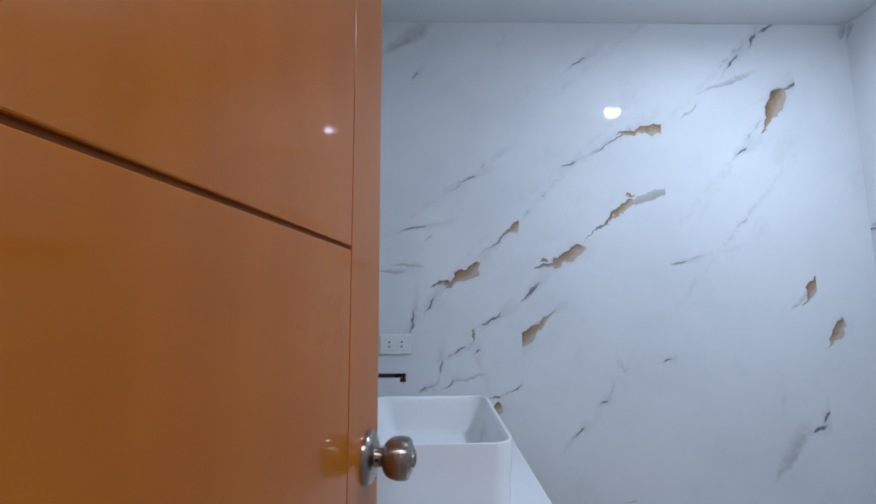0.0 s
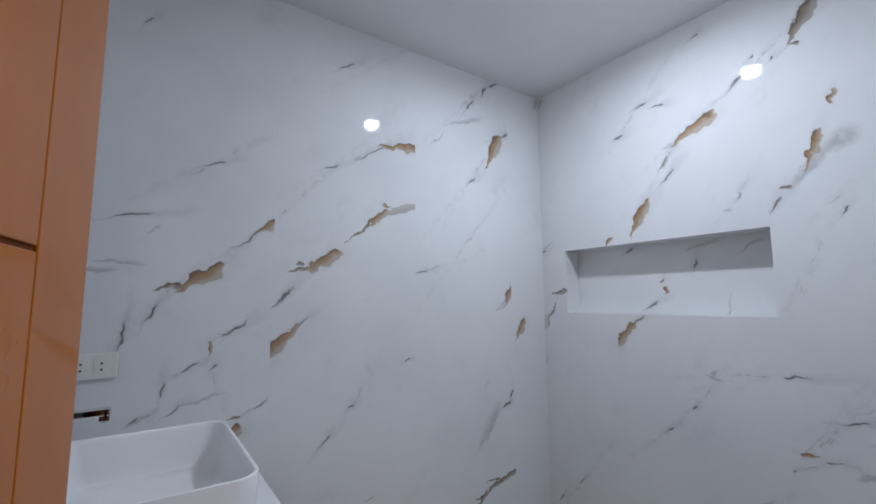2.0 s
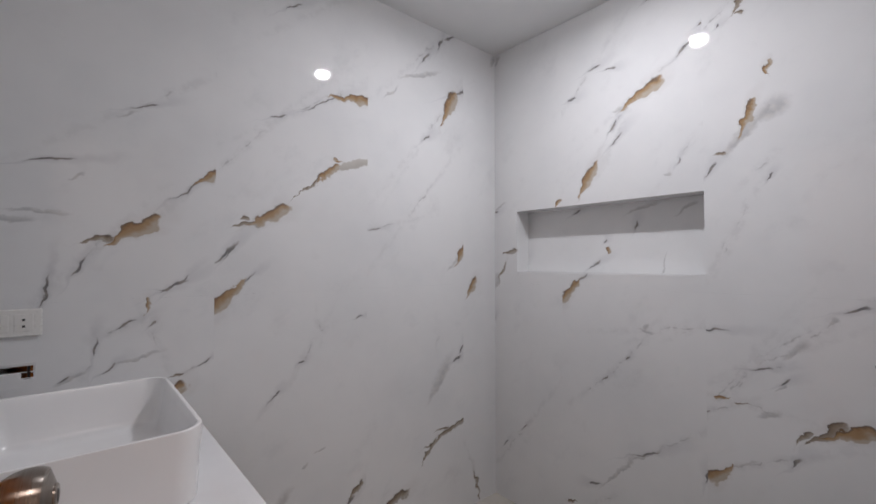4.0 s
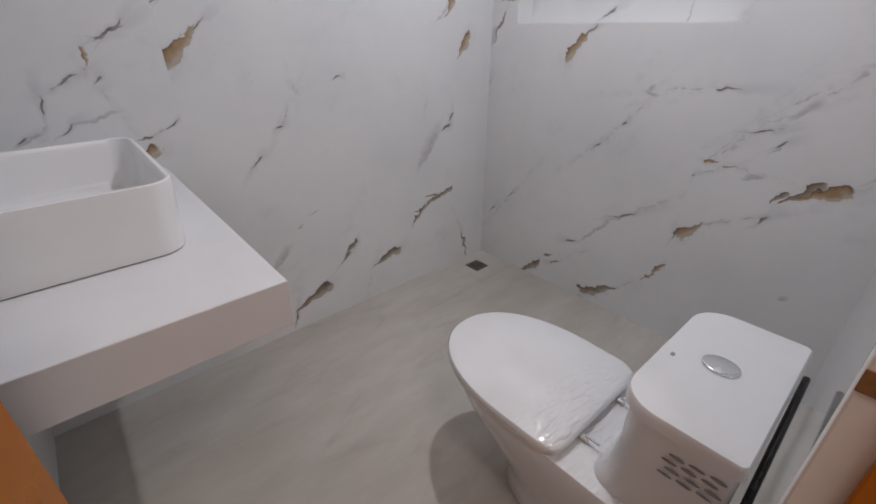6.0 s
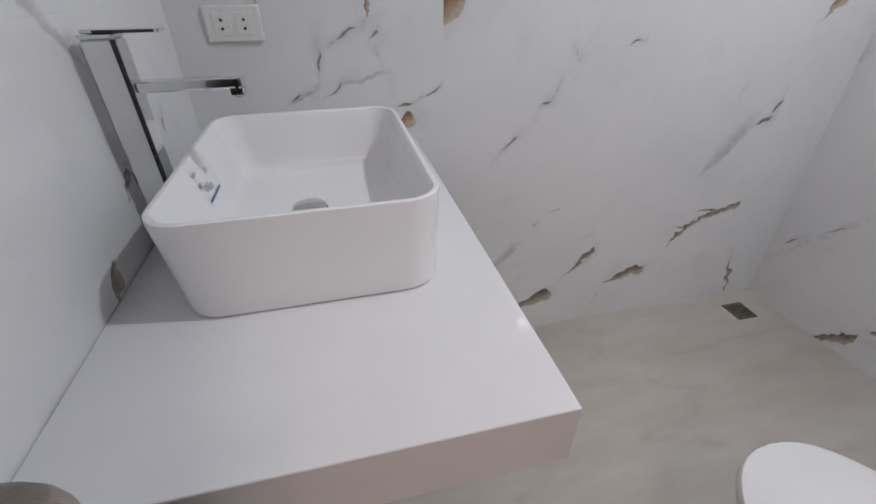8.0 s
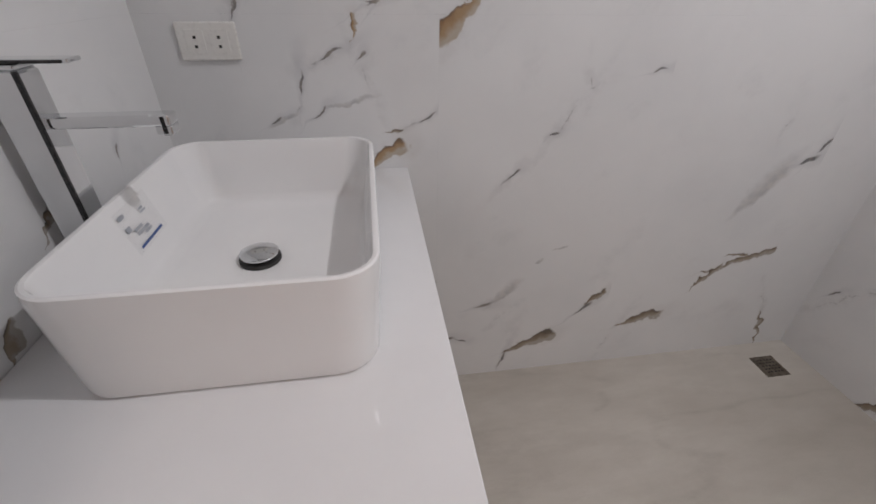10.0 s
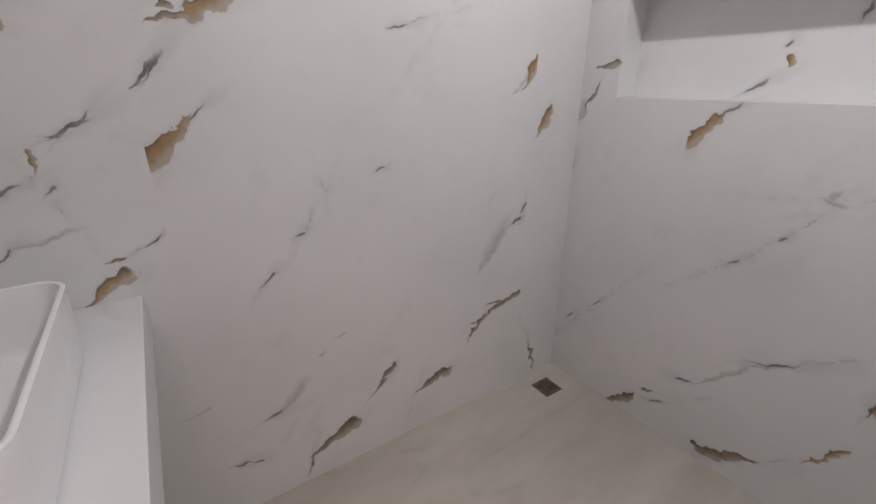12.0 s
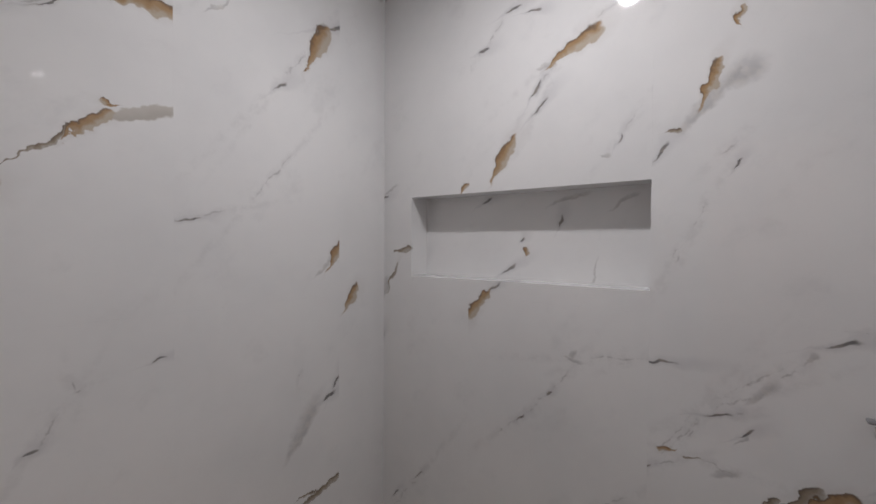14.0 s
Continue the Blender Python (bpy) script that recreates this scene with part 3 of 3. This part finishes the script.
# local axes of the leaf: x out of the seen face, y from the hinge to the free edge
DOOR_W, DOOR_H, DOOR_T = 0.61, 2.085, 0.036
door = thing("door", (-0.5037, 0.0636, 0.008), "orange-brown varnished wooden door standing open, with a metal knob", "door")
door.rotation_euler = (0, 0, radians(-8.6))
M_GROOVE = mottled("groove_wood", (0.20, 0.06, 0.008), (0.15, 0.042, 0.006), 10, 0.7)
M_GROOVE.node_tree.nodes["Principled BSDF"].inputs["Specular IOR Level"].default_value = 0.1
part("door_core", box(-DOOR_T, -0.003, 0, DOOR_W, 0, DOOR_H, 0.0015), M_GROOVE, door, "darker wood in the grooves", local=True)
STILE = 0.126
for name, y0, y1, z0, z1 in (("stile", DOOR_W - STILE + 0.0012, DOOR_W, 0, DOOR_H), ("panel", 0, DOOR_W - STILE - 0.0012, 0, 0.655), ("panel", 0, DOOR_W - STILE - 0.0012, 0.660, 1.3662), ("panel", 0, DOOR_W - STILE - 0.0012, 1.3708, DOOR_H)):
    part(name, box(-0.006, 0, y0, y1, z0, z1, 0.0012), M_WOOD, door, local=True)
for z in (0.25, 1.05, 1.82):
    part("hinge", box(-0.004, 0.006, -0.012, 0.0, z, z + 0.09, 0.001), M_KNOB, door, "metal hinge", local=True)


def knob():
    """Round privacy knob on the leaf's seen face, its axis along local x."""
    z, y = 1.102, DOOR_W - 0.047
    def at(bm):
        bmesh.ops.translate(bm, verts=bm.verts, vec=(0, y, z))
        return bm
    rose = part("knob_rose", at(loft(lathe([(-0.002, 0.034), (0.003, 0.034), (0.006, 0.0325), (0.009, 0.027), (0.0105, 0.018), (0.011, 0.014)]))), M_KNOB, door, "round brushed metal rose plate", smooth=True, local=True)
    part("knob_neck", at(loft(lathe([(0.008, 0.0145), (0.012, 0.0125), (0.020, 0.0115), (0.023, 0.0125), (0.025, 0.015)]))), M_KNOB, rose, smooth=True, local=True)
    part("knob_neck_slot", at(box(0.013, 0.017, -0.0135, -0.0113, -0.002, 0.002)), M_DARK, rose, "dark release hole", local=True)
    ball = part("knob_ball", at(loft(lathe([(0.022, 0.012), (0.0235, 0.0175), (0.027, 0.0218), (0.033, 0.0252), (0.040, 0.0268), (0.047, 0.0270), (0.0525, 0.0262), (0.0558, 0.0247), (0.0612, 0.0122), (0.0614, 0.0110)]))),
                M_KNOB, rose, "brushed nickel ball knob", smooth=True, local=True)
    part("turn_button", at(loft(lathe([(0.0605, 0.0108), (0.0626, 0.0106), (0.0634, 0.0095), (0.0634, 0.003)]))), M_KNOB, rose, "round nickel centre of the knob", smooth=True, local=True)
    part("turn_slot", at(box(0.0620, 0.0638, -0.0012, 0.0012, -0.0055, 0.0055)), M_DARK, rose, "dark key slot", local=True)
    return ball


knob()

# ---------------------------------------------------------------- vanity counter
CZ, CX1, CY0 = 0.842, -0.052, 0.800
counter = thing("counter", (XW, CY0, 0.745), "thick white quartz washbasin counter fixed between two walls", "counter")
part("counter_slab", box(XW + 0.001, CX1, CY0, YN - 0.001, 0.746, CZ, 0.0022, 3), M_QUARTZ, counter)
part("wall_cleat", box(XW + 0.001, XW + 0.035, CY0 + 0.03, YN - 0.001, 0.706, 0.7455, 0.002), M_PLASTIC, counter)


def vessel_basin():
    z0, z1 = CZ + 0.0005, 0.987
    bx0, bx1, by0, by1 = -0.512, -0.147, 1.048, 1.55
    tx0, tx1, ty0, ty1 = -0.530, -0.138, 1.056, 1.570
    t = 0.011
    rings = [rrect(bx0 + 0.006, bx1 - 0.006, by0 + 0.006, by1 - 0.006, z0, 0.05), rrect(bx0 + 0.001, bx1 - 0.001, by0 + 0.001, by1 - 0.001, z0 + 0.003, 0.054), rrect(bx0, bx1, by0, by1, z0 + 0.010, 0.055)]
    for k in (0.33, 0.66, 0.95):
        mixv = lambda a, b: a + (b - a) * k
        rings.append(rrect(mixv(bx0, tx0), mixv(bx1, tx1), mixv(by0, ty0), mixv(by1, ty1), z0 + 0.010 + (z1 - z0 - 0.013) * k, 0.055))
    rings += [rrect(tx0 + 0.001, tx1 - 0.001, ty0 + 0.001, ty1 - 0.001, z1 - 0.0015, 0.055), rrect(tx0 + 0.004, tx1 - 0.004, ty0 + 0.004, ty1 - 0.004, z1, 0.052),
              rrect(tx0 + t - 0.002, tx1 - t + 0.002, ty0 + t - 0.002, ty1 - t + 0.002, z1 - 0.001, 0.047), rrect(tx0 + t, tx1 - t, ty0 + t, ty1 - t, z1 - 0.005, 0.045)]
    for inset, z in ((0.016, 0.962), (0.023, 0.932), (0.030, 0.905), (0.0355, 0.884), (0.039, 0.876), (0.046, 0.870), (0.056, 0.867), (0.085, 0.865), (0.13, 0.862)):
        rings.append(rrect(tx0 + inset * 1.1, tx1 - inset * 0.75, ty0 + inset * 0.75, ty1 - inset * 1.05, z, 0.045))
    rings.append(disc_ring(-0.342, 1.311, 0.022, 0.858, 36))
    basin = thing("washbasin", (-0.33, 1.31, z0), "white rectangular ceramic vessel basin standing on the counter", "washbasin")
    part("bowl", loft(rings), mottled("basin_glaze", (0.86, 0.86, 0.86), (0.83, 0.83, 0.835), 5, 0.16, 0.20, fine=30), basin, smooth=True)
    waste = part("pop_up_waste", loft(disc(-0.342, 1.311, [(0.8560, 0.034), (0.8640, 0.0345), (0.8650, 0.031), (0.866, 0.025)])), M_DARK, basin, "dark gap under the plug", smooth=True)
    part("plug_cap", loft(disc(-0.342, 1.311, [(0.8665, 0.022), (0.871, 0.031), (0.874, 0.0315), (0.8765, 0.027), (0.8775, 0.012)])), M_CHROME, waste, "chrome round plug cap", smooth=True)
    return basin


def disc_ring(cx, cy, r, z, n):
    """A ring whose points start at the same side as rrect's."""
    return [(cx + r * math.cos(2 * math.pi * (i + 0.5) / n), cy + r * math.sin(2 * math.pi * (i + 0.5) / n), z) for i in range(n)]


vessel_basin()


def mixer_tap():
    tap = thing("basin_tap", (-0.576, 1.30, CZ), "tall square chrome basin mixer tap with flat lever", "tap")
    x0, x1, y0, y1 = -0.599, -0.553, 1.277, 1.323
    part("base_ring", box(x0 - 0.004, x1 + 0.004, y0 - 0.004, y1 + 0.004, CZ + 0.0003, CZ + 0.007, 0.002), M_CHROME, tap)
    part("body", box(x0, x1, y0, y1, CZ + 0.007, 1.168, 0.0045, 1), M_CHROME, tap)
    spout = part("spout", box(x1 - 0.003, -0.404, 1.286, 1.314, 1.0945, 1.110, 0.003, 3), M_CHROME, tap)
    part("spout_tip", box(-0.426, -0.4045, 1.2868, 1.3132, 1.083, 1.0950, 0.002), M_CHROME, spout)
    part("aerator", loft(disc(-0.4155, 1.30, [(1.0835, 0.0085), (1.0815, 0.0085), (1.0808, 0.007)])), M_DARK, spout, "dark water outlet", smooth=True)
    part("cartridge_block", box(x0 + 0.001, x1 - 0.001, y0 + 0.001, y1 - 0.001, 1.1685, 1.1735, 0.0015), M_CHROME, tap)
    # black strips stand in for dark reflections in the chrome
    part("edge_reflection", box(x1 - 0.006, x1 + 0.0006, y0 - 0.0006, y0 + 0.005, CZ + 0.085, 1.167, 0.001, 1), M_BLACK, tap, "glossy black strip painted as a dark reflection on the body edge")
    part("tip_reflection", box(-0.416, -0.411, 1.2855, 1.2862, 1.0850, 1.1080), M_BLACK, spout, "black strip painted as a dark reflection at the spout tip")
    part("lever_reflection", box(x0 + 0.020, -0.503, 1.2838, 1.2849, 1.1746, 1.1786), M_BLACK, tap, "black strip painted as a dark reflection on the lever side")
    part("lever", box(x0 + 0.004, -0.496, 1.285, 1.315, 1.1740, 1.1795, 0.002), M_CHROME, tap, "flat chrome lever")


mixer_tap()


def basin_sticker():
    """Maker's label with unreadable print on the sloping inner wall of the basin."""
    s = thing("basin_sticker", (-0.5062, 1.315, 0.942), "clear maker label with grey print and blue bar on basin", "sticker")
    s.rotation_euler = (0, radians(74.6), 0)
    part("label_film", box(-0.034, 0.036, -0.048, 0.052, 0, 0.0006), M_CLEAR, s, local=True)
    part("blue_bar", box(0.0265, 0.0305, -0.036, 0.038, 0.0008, 0.0012), M_BLUE, s, "dark blue printed bar", local=True)
    for x, y, a, b in ((0.004, -0.014, 0.0022, 0.012), (0.011, -0.006, 0.0022, 0.018), (0.017, 0.004, 0.0020, 0.010), (-0.004, -0.036, 0.004, 0.006), (-0.024, -0.034, 0.003, 0.008), (-0.010, 0.020, 0.0016, 0.008), (-0.015, 0.018, 0.0016, 0.006)):
        part("print_mark", box(x - a, x + a, y - b, y + b, 0.0008, 0.0012), M_PRINT, s, "pale grey printed mark", local=True)


basin_sticker()


def outlet():
    o = thing("wall_outlet", (-0.474, YN, 1.147), "off-white double power outlet on the marble wall", "outlet")
    part("plate", box(-0.536, -0.412, YN - 0.009, YN - 0.0004, 1.110, 1.186, 0.004, 3), M_PLASTIC, o)
    for cx in (-0.499, -0.450):
        face = part("socket_face", box(cx - 0.019, cx + 0.019, YN - 0.0105, YN - 0.0088, 1.124, 1.172, 0.0006), M_PLASTIC, o)
        for dx in (-0.0045, 0.0045):
            part("pin_hole", box(cx + dx * 0 - 0.003, cx + 0.003, YN - 0.0112, YN - 0.0103, 1.1535 if dx < 0 else 1.1355, 1.1595 if dx < 0 else 1.1415, 0.0004), M_DARK, face, "dark pin hole")


outlet()


# ---------------------------------------------------------------- toilet
def dring(cx, hw, y0, y1, z, wide=0.40, back=0.9, n=44):
    """D-shaped ring: blunt at y0, long and rounded towards y1; wide is where it is broadest."""
    pts, ym = [], y0 + (y1 - y0) * wide
    for i in range(n):
        a = 2 * math.pi * i / n
        c, s = math.cos(a), math.sin(a)
        if s >= 0:
            pts.append((cx + hw * math.copysign(abs(c) ** 0.92, c), ym + (y1 - ym) * s ** 0.95, z))
        else:
            e = 0.16
            pts.append((cx + hw * math.copysign(abs(c) ** e, c) * (1 - (1 - back) * abs(s)), ym - (ym - y0) * abs(s) ** e, z))
    return pts


def toilet():
    cx = 0.513
    wc = thing("toilet", (cx, 0.45, 0.0), "white ceramic close-coupled toilet with its lid closed", "toilet")
    rings = [dring(cx, 0.126, 0.135, 0.66, 0.0005, 0.5), dring(cx, 0.130, 0.133, 0.665, 0.012, 0.5), dring(cx, 0.127, 0.132, 0.665, 0.06, 0.5), dring(cx, 0.134, 0.13, 0.70, 0.13, 0.5), dring(cx, 0.160, 0.13, 0.79, 0.215, 0.49),
             dring(cx, 0.182, 0.13, 0.855, 0.295, 0.51), dring(cx, 0.190, 0.13, 0.883, 0.350, 0.52), dring(cx, 0.191, 0.13, 0.888, 0.377, 0.52), dring(cx, 0.188, 0.132, 0.885, 0.384, 0.52), dring(cx, 0.16, 0.16, 0.84, 0.385, 0.52)]
    part("bowl_pedestal", loft(rings), M_WRAPPED, wc, smooth=True)
    part("seat", loft([dring(cx, 0.192, 0.430, 0.892, 0.3855, 0.36), dring(cx, 0.199, 0.426, 0.897, 0.388, 0.36), dring(cx, 0.199, 0.426, 0.897, 0.397, 0.36), dring(cx, 0.195, 0.429, 0.894, 0.400, 0.36)]), M_PLASTIC, wc, "white plastic seat", smooth=True)
    part("lid", loft([dring(cx, 0.197, 0.424, 0.896, 0.4015, 0.36), dring(cx, 0.203, 0.419, 0.902, 0.404, 0.36), dring(cx, 0.203, 0.419, 0.902, 0.414, 0.36), dring(cx, 0.199, 0.424, 0.897, 0.421, 0.36), dring(cx, 0.182, 0.441, 0.877, 0.426, 0.36), dring(cx, 0.10, 0.50, 0.79, 0.429, 0.36)]),
         M_FILM, wc, "glossy white closed lid under wrinkled clear film", smooth=True)
    for dx in (-0.085, 0.085):
        part("hinge", box(cx + dx - 0.007, cx + dx + 0.007, 0.400, 0.421, 0.3855, 0.399, 0.004), M_PLASTIC, wc)
        part("hinge_pin", box(cx + dx - 0.003, cx + dx + 0.003, 0.372, 0.410, 0.3995, 0.4045, 0.0015), M_CHROME, wc, "grey metal hinge pin")
    tx0, tx1, ty0, ty1 = 0.321, 0.735, 0.124, 0.336
    part("tank", loft([rrect(tx0 + 0.035, tx1 - 0.035, ty0 + 0.01, ty1 + 0.040, 0.37, 0.05, 0.02), rrect(tx0 + 0.030, tx1 - 0.030, ty0 + 0.008, ty1 + 0.006, 0.41, 0.06, 0.02), rrect(tx0 + 0.014, tx1 - 0.014, ty0 + 0.006, ty1 - 0.008, 0.52, 0.075, 0.02),
                       rrect(tx0 + 0.008, tx1 - 0.008, ty0 + 0.005, ty1 - 0.008, 0.640, 0.08, 0.02)]), M_CERAMIC, wc, smooth=True)
    # black tube added to make the gap between tank and wall dark
    route = [(0.715, 0.115, 0.610), (0.60, 0.114, 0.606), (0.46, 0.113, 0.600), (0.375, 0.112, 0.592), (0.345, 0.111, 0.574), (0.338, 0.110, 0.535), (0.338, 0.107, 0.40), (0.342, 0.104, 0.25), (0.344, 0.102, 0.20)]
    tube_line = [Vector(p) for p in route]
    rings = []
    for i, p in enumerate(tube_line):
        along = (tube_line[min(i + 1, len(tube_line) - 1)] - tube_line[max(i - 1, 0)]).normalized()
        u = along.cross(Vector((0, 1, 0))).normalized()
        rings.append([p + 0.0068 * (math.cos(q * math.pi / 6) * u + math.sin(q * math.pi / 6) * Vector((0, 1, 0))) for q in range(12)])
    part("gap_tube", loft(rings), M_BLACK, wc, "glossy black tube that darkens the gap behind the tank", smooth=True)
    part("tank_lid", loft([rrect(tx0 + 0.005, tx1 - 0.005, ty0 + 0.003, ty1 - 0.004, 0.6405, 0.070, 0.014), rrect(tx0, tx1, ty0, ty1, 0.645, 0.072, 0.014), rrect(tx0, tx1, ty0, ty1, 0.665, 0.072, 0.014),
                           rrect(tx0 + 0.004, tx1 - 0.004, ty0 + 0.004, ty1 - 0.004, 0.672, 0.069, 0.012), rrect(tx0 + 0.018, tx1 - 0.018, ty0 + 0.018, ty1 - 0.018, 0.6745, 0.07, 0.01)]), M_CERAMIC, wc, "glossy white tank lid", smooth=True)
    fx, fy, fz = 0.531, 0.232, 0.6746
    ring = part("flush_ring", loft([[(fx + rx * math.cos(2 * math.pi * i / 40), fy + ry * math.sin(2 * math.pi * i / 40), fz + z) for i in range(40)] for z, rx, ry in ((0, 0.0290, 0.033), (0.003, 0.0290, 0.033), (0.0045, 0.0265, 0.0305), (0.005, 0.0245, 0.0285))]), M_CHROME, wc, "chrome oval flush plate", smooth=True)
    for s in (-1, 1):
        part("flush_button", loft([[(fx + rx * math.cos(2 * math.pi * i / 24), fy + s * 0.0145 + ry * math.sin(2 * math.pi * i / 24), fz + z) for i in range(24)] for z, rx, ry in ((0.0051, 0.0195, 0.0132), (0.0058, 0.0195, 0.0132), (0.0060, 0.017, 0.011))]), M_CHROME, ring, smooth=True)
    part("tank_mark", box(0.493, 0.505, 0.304, 0.312, 0.6746, 0.6750), M_GREY, wc, "small grey printed mark")
    for i in range(12):
        row, col = i // 3, i % 3
        y, z = 0.152 + 0.031 * col + 0.009 * (row % 2), 0.616 - 0.0165 * row - 0.004 * col
        ring_pts = [[(tx0 + 0.0066 + 0.0012 * k, y + 0.0125 * math.cos(2 * math.pi * q / 16), z + (0.0034 - 0.0006 * (i % 2)) * math.sin(2 * math.pi * q / 16)) for q in range(16)] for k in (1, 0)]
        part("tank_mark", loft(ring_pts), M_GREY, wc, "grey oval mark on the tank side")
    return wc


toilet()


def wall_hook():
    h = thing("wall_hook", (XE, 0.16, 1.0), "white plastic two-pronged hook on the marble wall", "hook")
    part("hook_plate", box(XE - 0.008, XE - 0.0004, 0.125, 0.160, 0.965, 1.020, 0.003), M_PLASTIC, h)
    part("prong", box(XE - 0.040, XE - 0.008, 0.130, 0.198, 1.000, 1.009, 0.004, 3), M_PLASTIC, h)
    part("prong_tip", box(XE - 0.038, XE - 0.012, 0.1985, 0.216, 0.9995, 1.0085, 0.004, 3), M_GREY, h, "grey rubber tip of the upper prong")
    part("prong", box(XE - 0.036, XE - 0.008, 0.130, 0.202, 0.977, 0.991, 0.0055, 3), M_PLASTIC, h)


wall_hook()


def floor_drain():
    d = thing("floor_drain", (1.343, 1.626, 0.0), "square dark steel floor drain in the tile corner", "drain")
    part("drain_frame", box(1.293, 1.393, 1.576, 1.676, -0.006, 0.0012, 0.001), M_STEEL, d)
    part("grate", box(1.300, 1.386, 1.583, 1.669, 0.0012, 0.0022, 0.0006), M_STEEL, d)
    for i in range(5):
        for j in range(5):
            x, y = 1.3145 + 0.0145 * i, 1.5975 + 0.0145 * j
            part("drain_hole", box(x - 0.0045, x + 0.0045, y - 0.0025, y + 0.0025, 0.0021, 0.0024), M_DARK, d, "dark drain hole")


floor_drain()


def downlight(x, y, z, shine, k=1.0):
    d = thing("downlight", (x, y, z), "round white recessed ceiling downlight, switched on; the hall's is added", "downlight")
    part("trim_ring", loft(disc(x, y, [(z - 0.0005, 0.066 * k), (z - 0.004, 0.064 * k), (z - 0.006, 0.056 * k), (z - 0.003, 0.051 * k)]), cap1=False), M_PLASTIC, d, smooth=True)
    part("diffuser", loft(disc(x, y, [(z - 0.001, 0.050 * k), (z - 0.010, 0.049 * k), (z - 0.017, 0.044 * k), (z - 0.022, 0.034 * k), (z - 0.024, 0.018 * k)])), shine, d, "glowing domed diffuser", smooth=True)


downlight(LAMP[0], LAMP[1], ZC, M_GLOW, 0.82)
# out-of-view lamp body added to go with the hall fill
downlight(-0.25, -0.55, ZC, glow(2), 5.0)

# ---------------------------------------------------------------- wall and floor tiles
G = 0.00004


def tiles(parent, cuts, rise, plane, materials):
    """Slabs between the cuts along the wall and the joints in its height; plane(a0, a1, z0, z1) gives a slab's box."""
    for (a0, a1), mat in zip(zip(cuts, cuts[1:]), materials):
        for z0, z1 in zip(rise, rise[1:]):
            if a1 - a0 > 0.004 and z1 - z0 > 0.004:
                part("tile", box(*plane(a0 + G, a1 - G, z0 + G, z1 - G)), mat, parent)


RISE = (0.0, 1.2, 2.4, ZC - 0.001)
tiles(wall_north, (XW, -0.57, 0.03, 0.65, 1.25, XE), RISE, lambda a, b, z, w: (a, b, YN, YN + T, z, w), (M_NORTH[0], M_NORTH[0], M_NORTH[1], M_NORTH[2], M_NORTH[3]))
side = lambda a, b, z, w: (XE, XE + T, -b, -a, z, w)
E0, E1, E2 = M_EAST
tiles(wall_east, (-NY1, -1.306, -NY0), (0.0, 1.2, NZ0), side, M_EAST)
tiles(wall_east, (-NY1, -1.306, -NY0), (NZ1, 2.4, ZC - 0.001), side, M_EAST)
tiles(wall_east, (-YN, -NY1), RISE, side, (E0,))
tiles(wall_east, (-NY0, -YS), RISE, side, (E2,))
tiles(wall_east, (-NY1 - T, -1.306, -NY0 + T), (NZ0 - T, NZ1 + T), lambda a, b, z, w: (XE + ND, XE + ND + T, -b, -a, z, w), (M_NICHE, M_NICHE))
for z0, z1 in ((NZ0 - T, NZ0), (NZ1, NZ1 + T)):
    part("tile", box(XE + T + G, XE + ND - G, NY0, NY1, z0, z1, 0.0005, 1), E1, wall_east)
for y0, y1 in ((NY0 - T, NY0), (NY1, NY1 + T)):
    part("tile", box(XE + T + G, XE + ND - G, y0, y1, NZ0, NZ1, 0.0005, 1), E1, wall_east)
tiles(wall_west, (-YN, -1.15, -0.55, -YS), RISE, lambda a, b, z, w: (XW - T, XW, -b, -a, z, w), (M_WEST,) * 3)
inner = lambda a, b, z, w: (a, b, YS - T, YS, z, w)
tiles(wall_south, (XW, DX0 - 0.036), RISE, inner, (M_SOUTH,))
tiles(wall_south, (DX1 + 0.036, 0.75, 1.35, XE), RISE, inner, (M_SOUTH,) * 3)
tiles(wall_south, (DX0 - 0.034, DX1 + 0.034), (DZ + 0.036, ZC - 0.001), inner, (M_SOUTH,))
for x0, x1 in ((XW, -0.55), (-0.55, 0.05), (0.05, 0.65), (0.65, 1.25), (1.25, XE)):
    for y0, y1 in ((YS - 0.115, 0.55), (0.55, 1.15), (1.15, YN)):
        part("tile", box(x0 + G, x1 - G, y0 + G, y1 - G, -T, 0.0), M_FLOOR, floor)
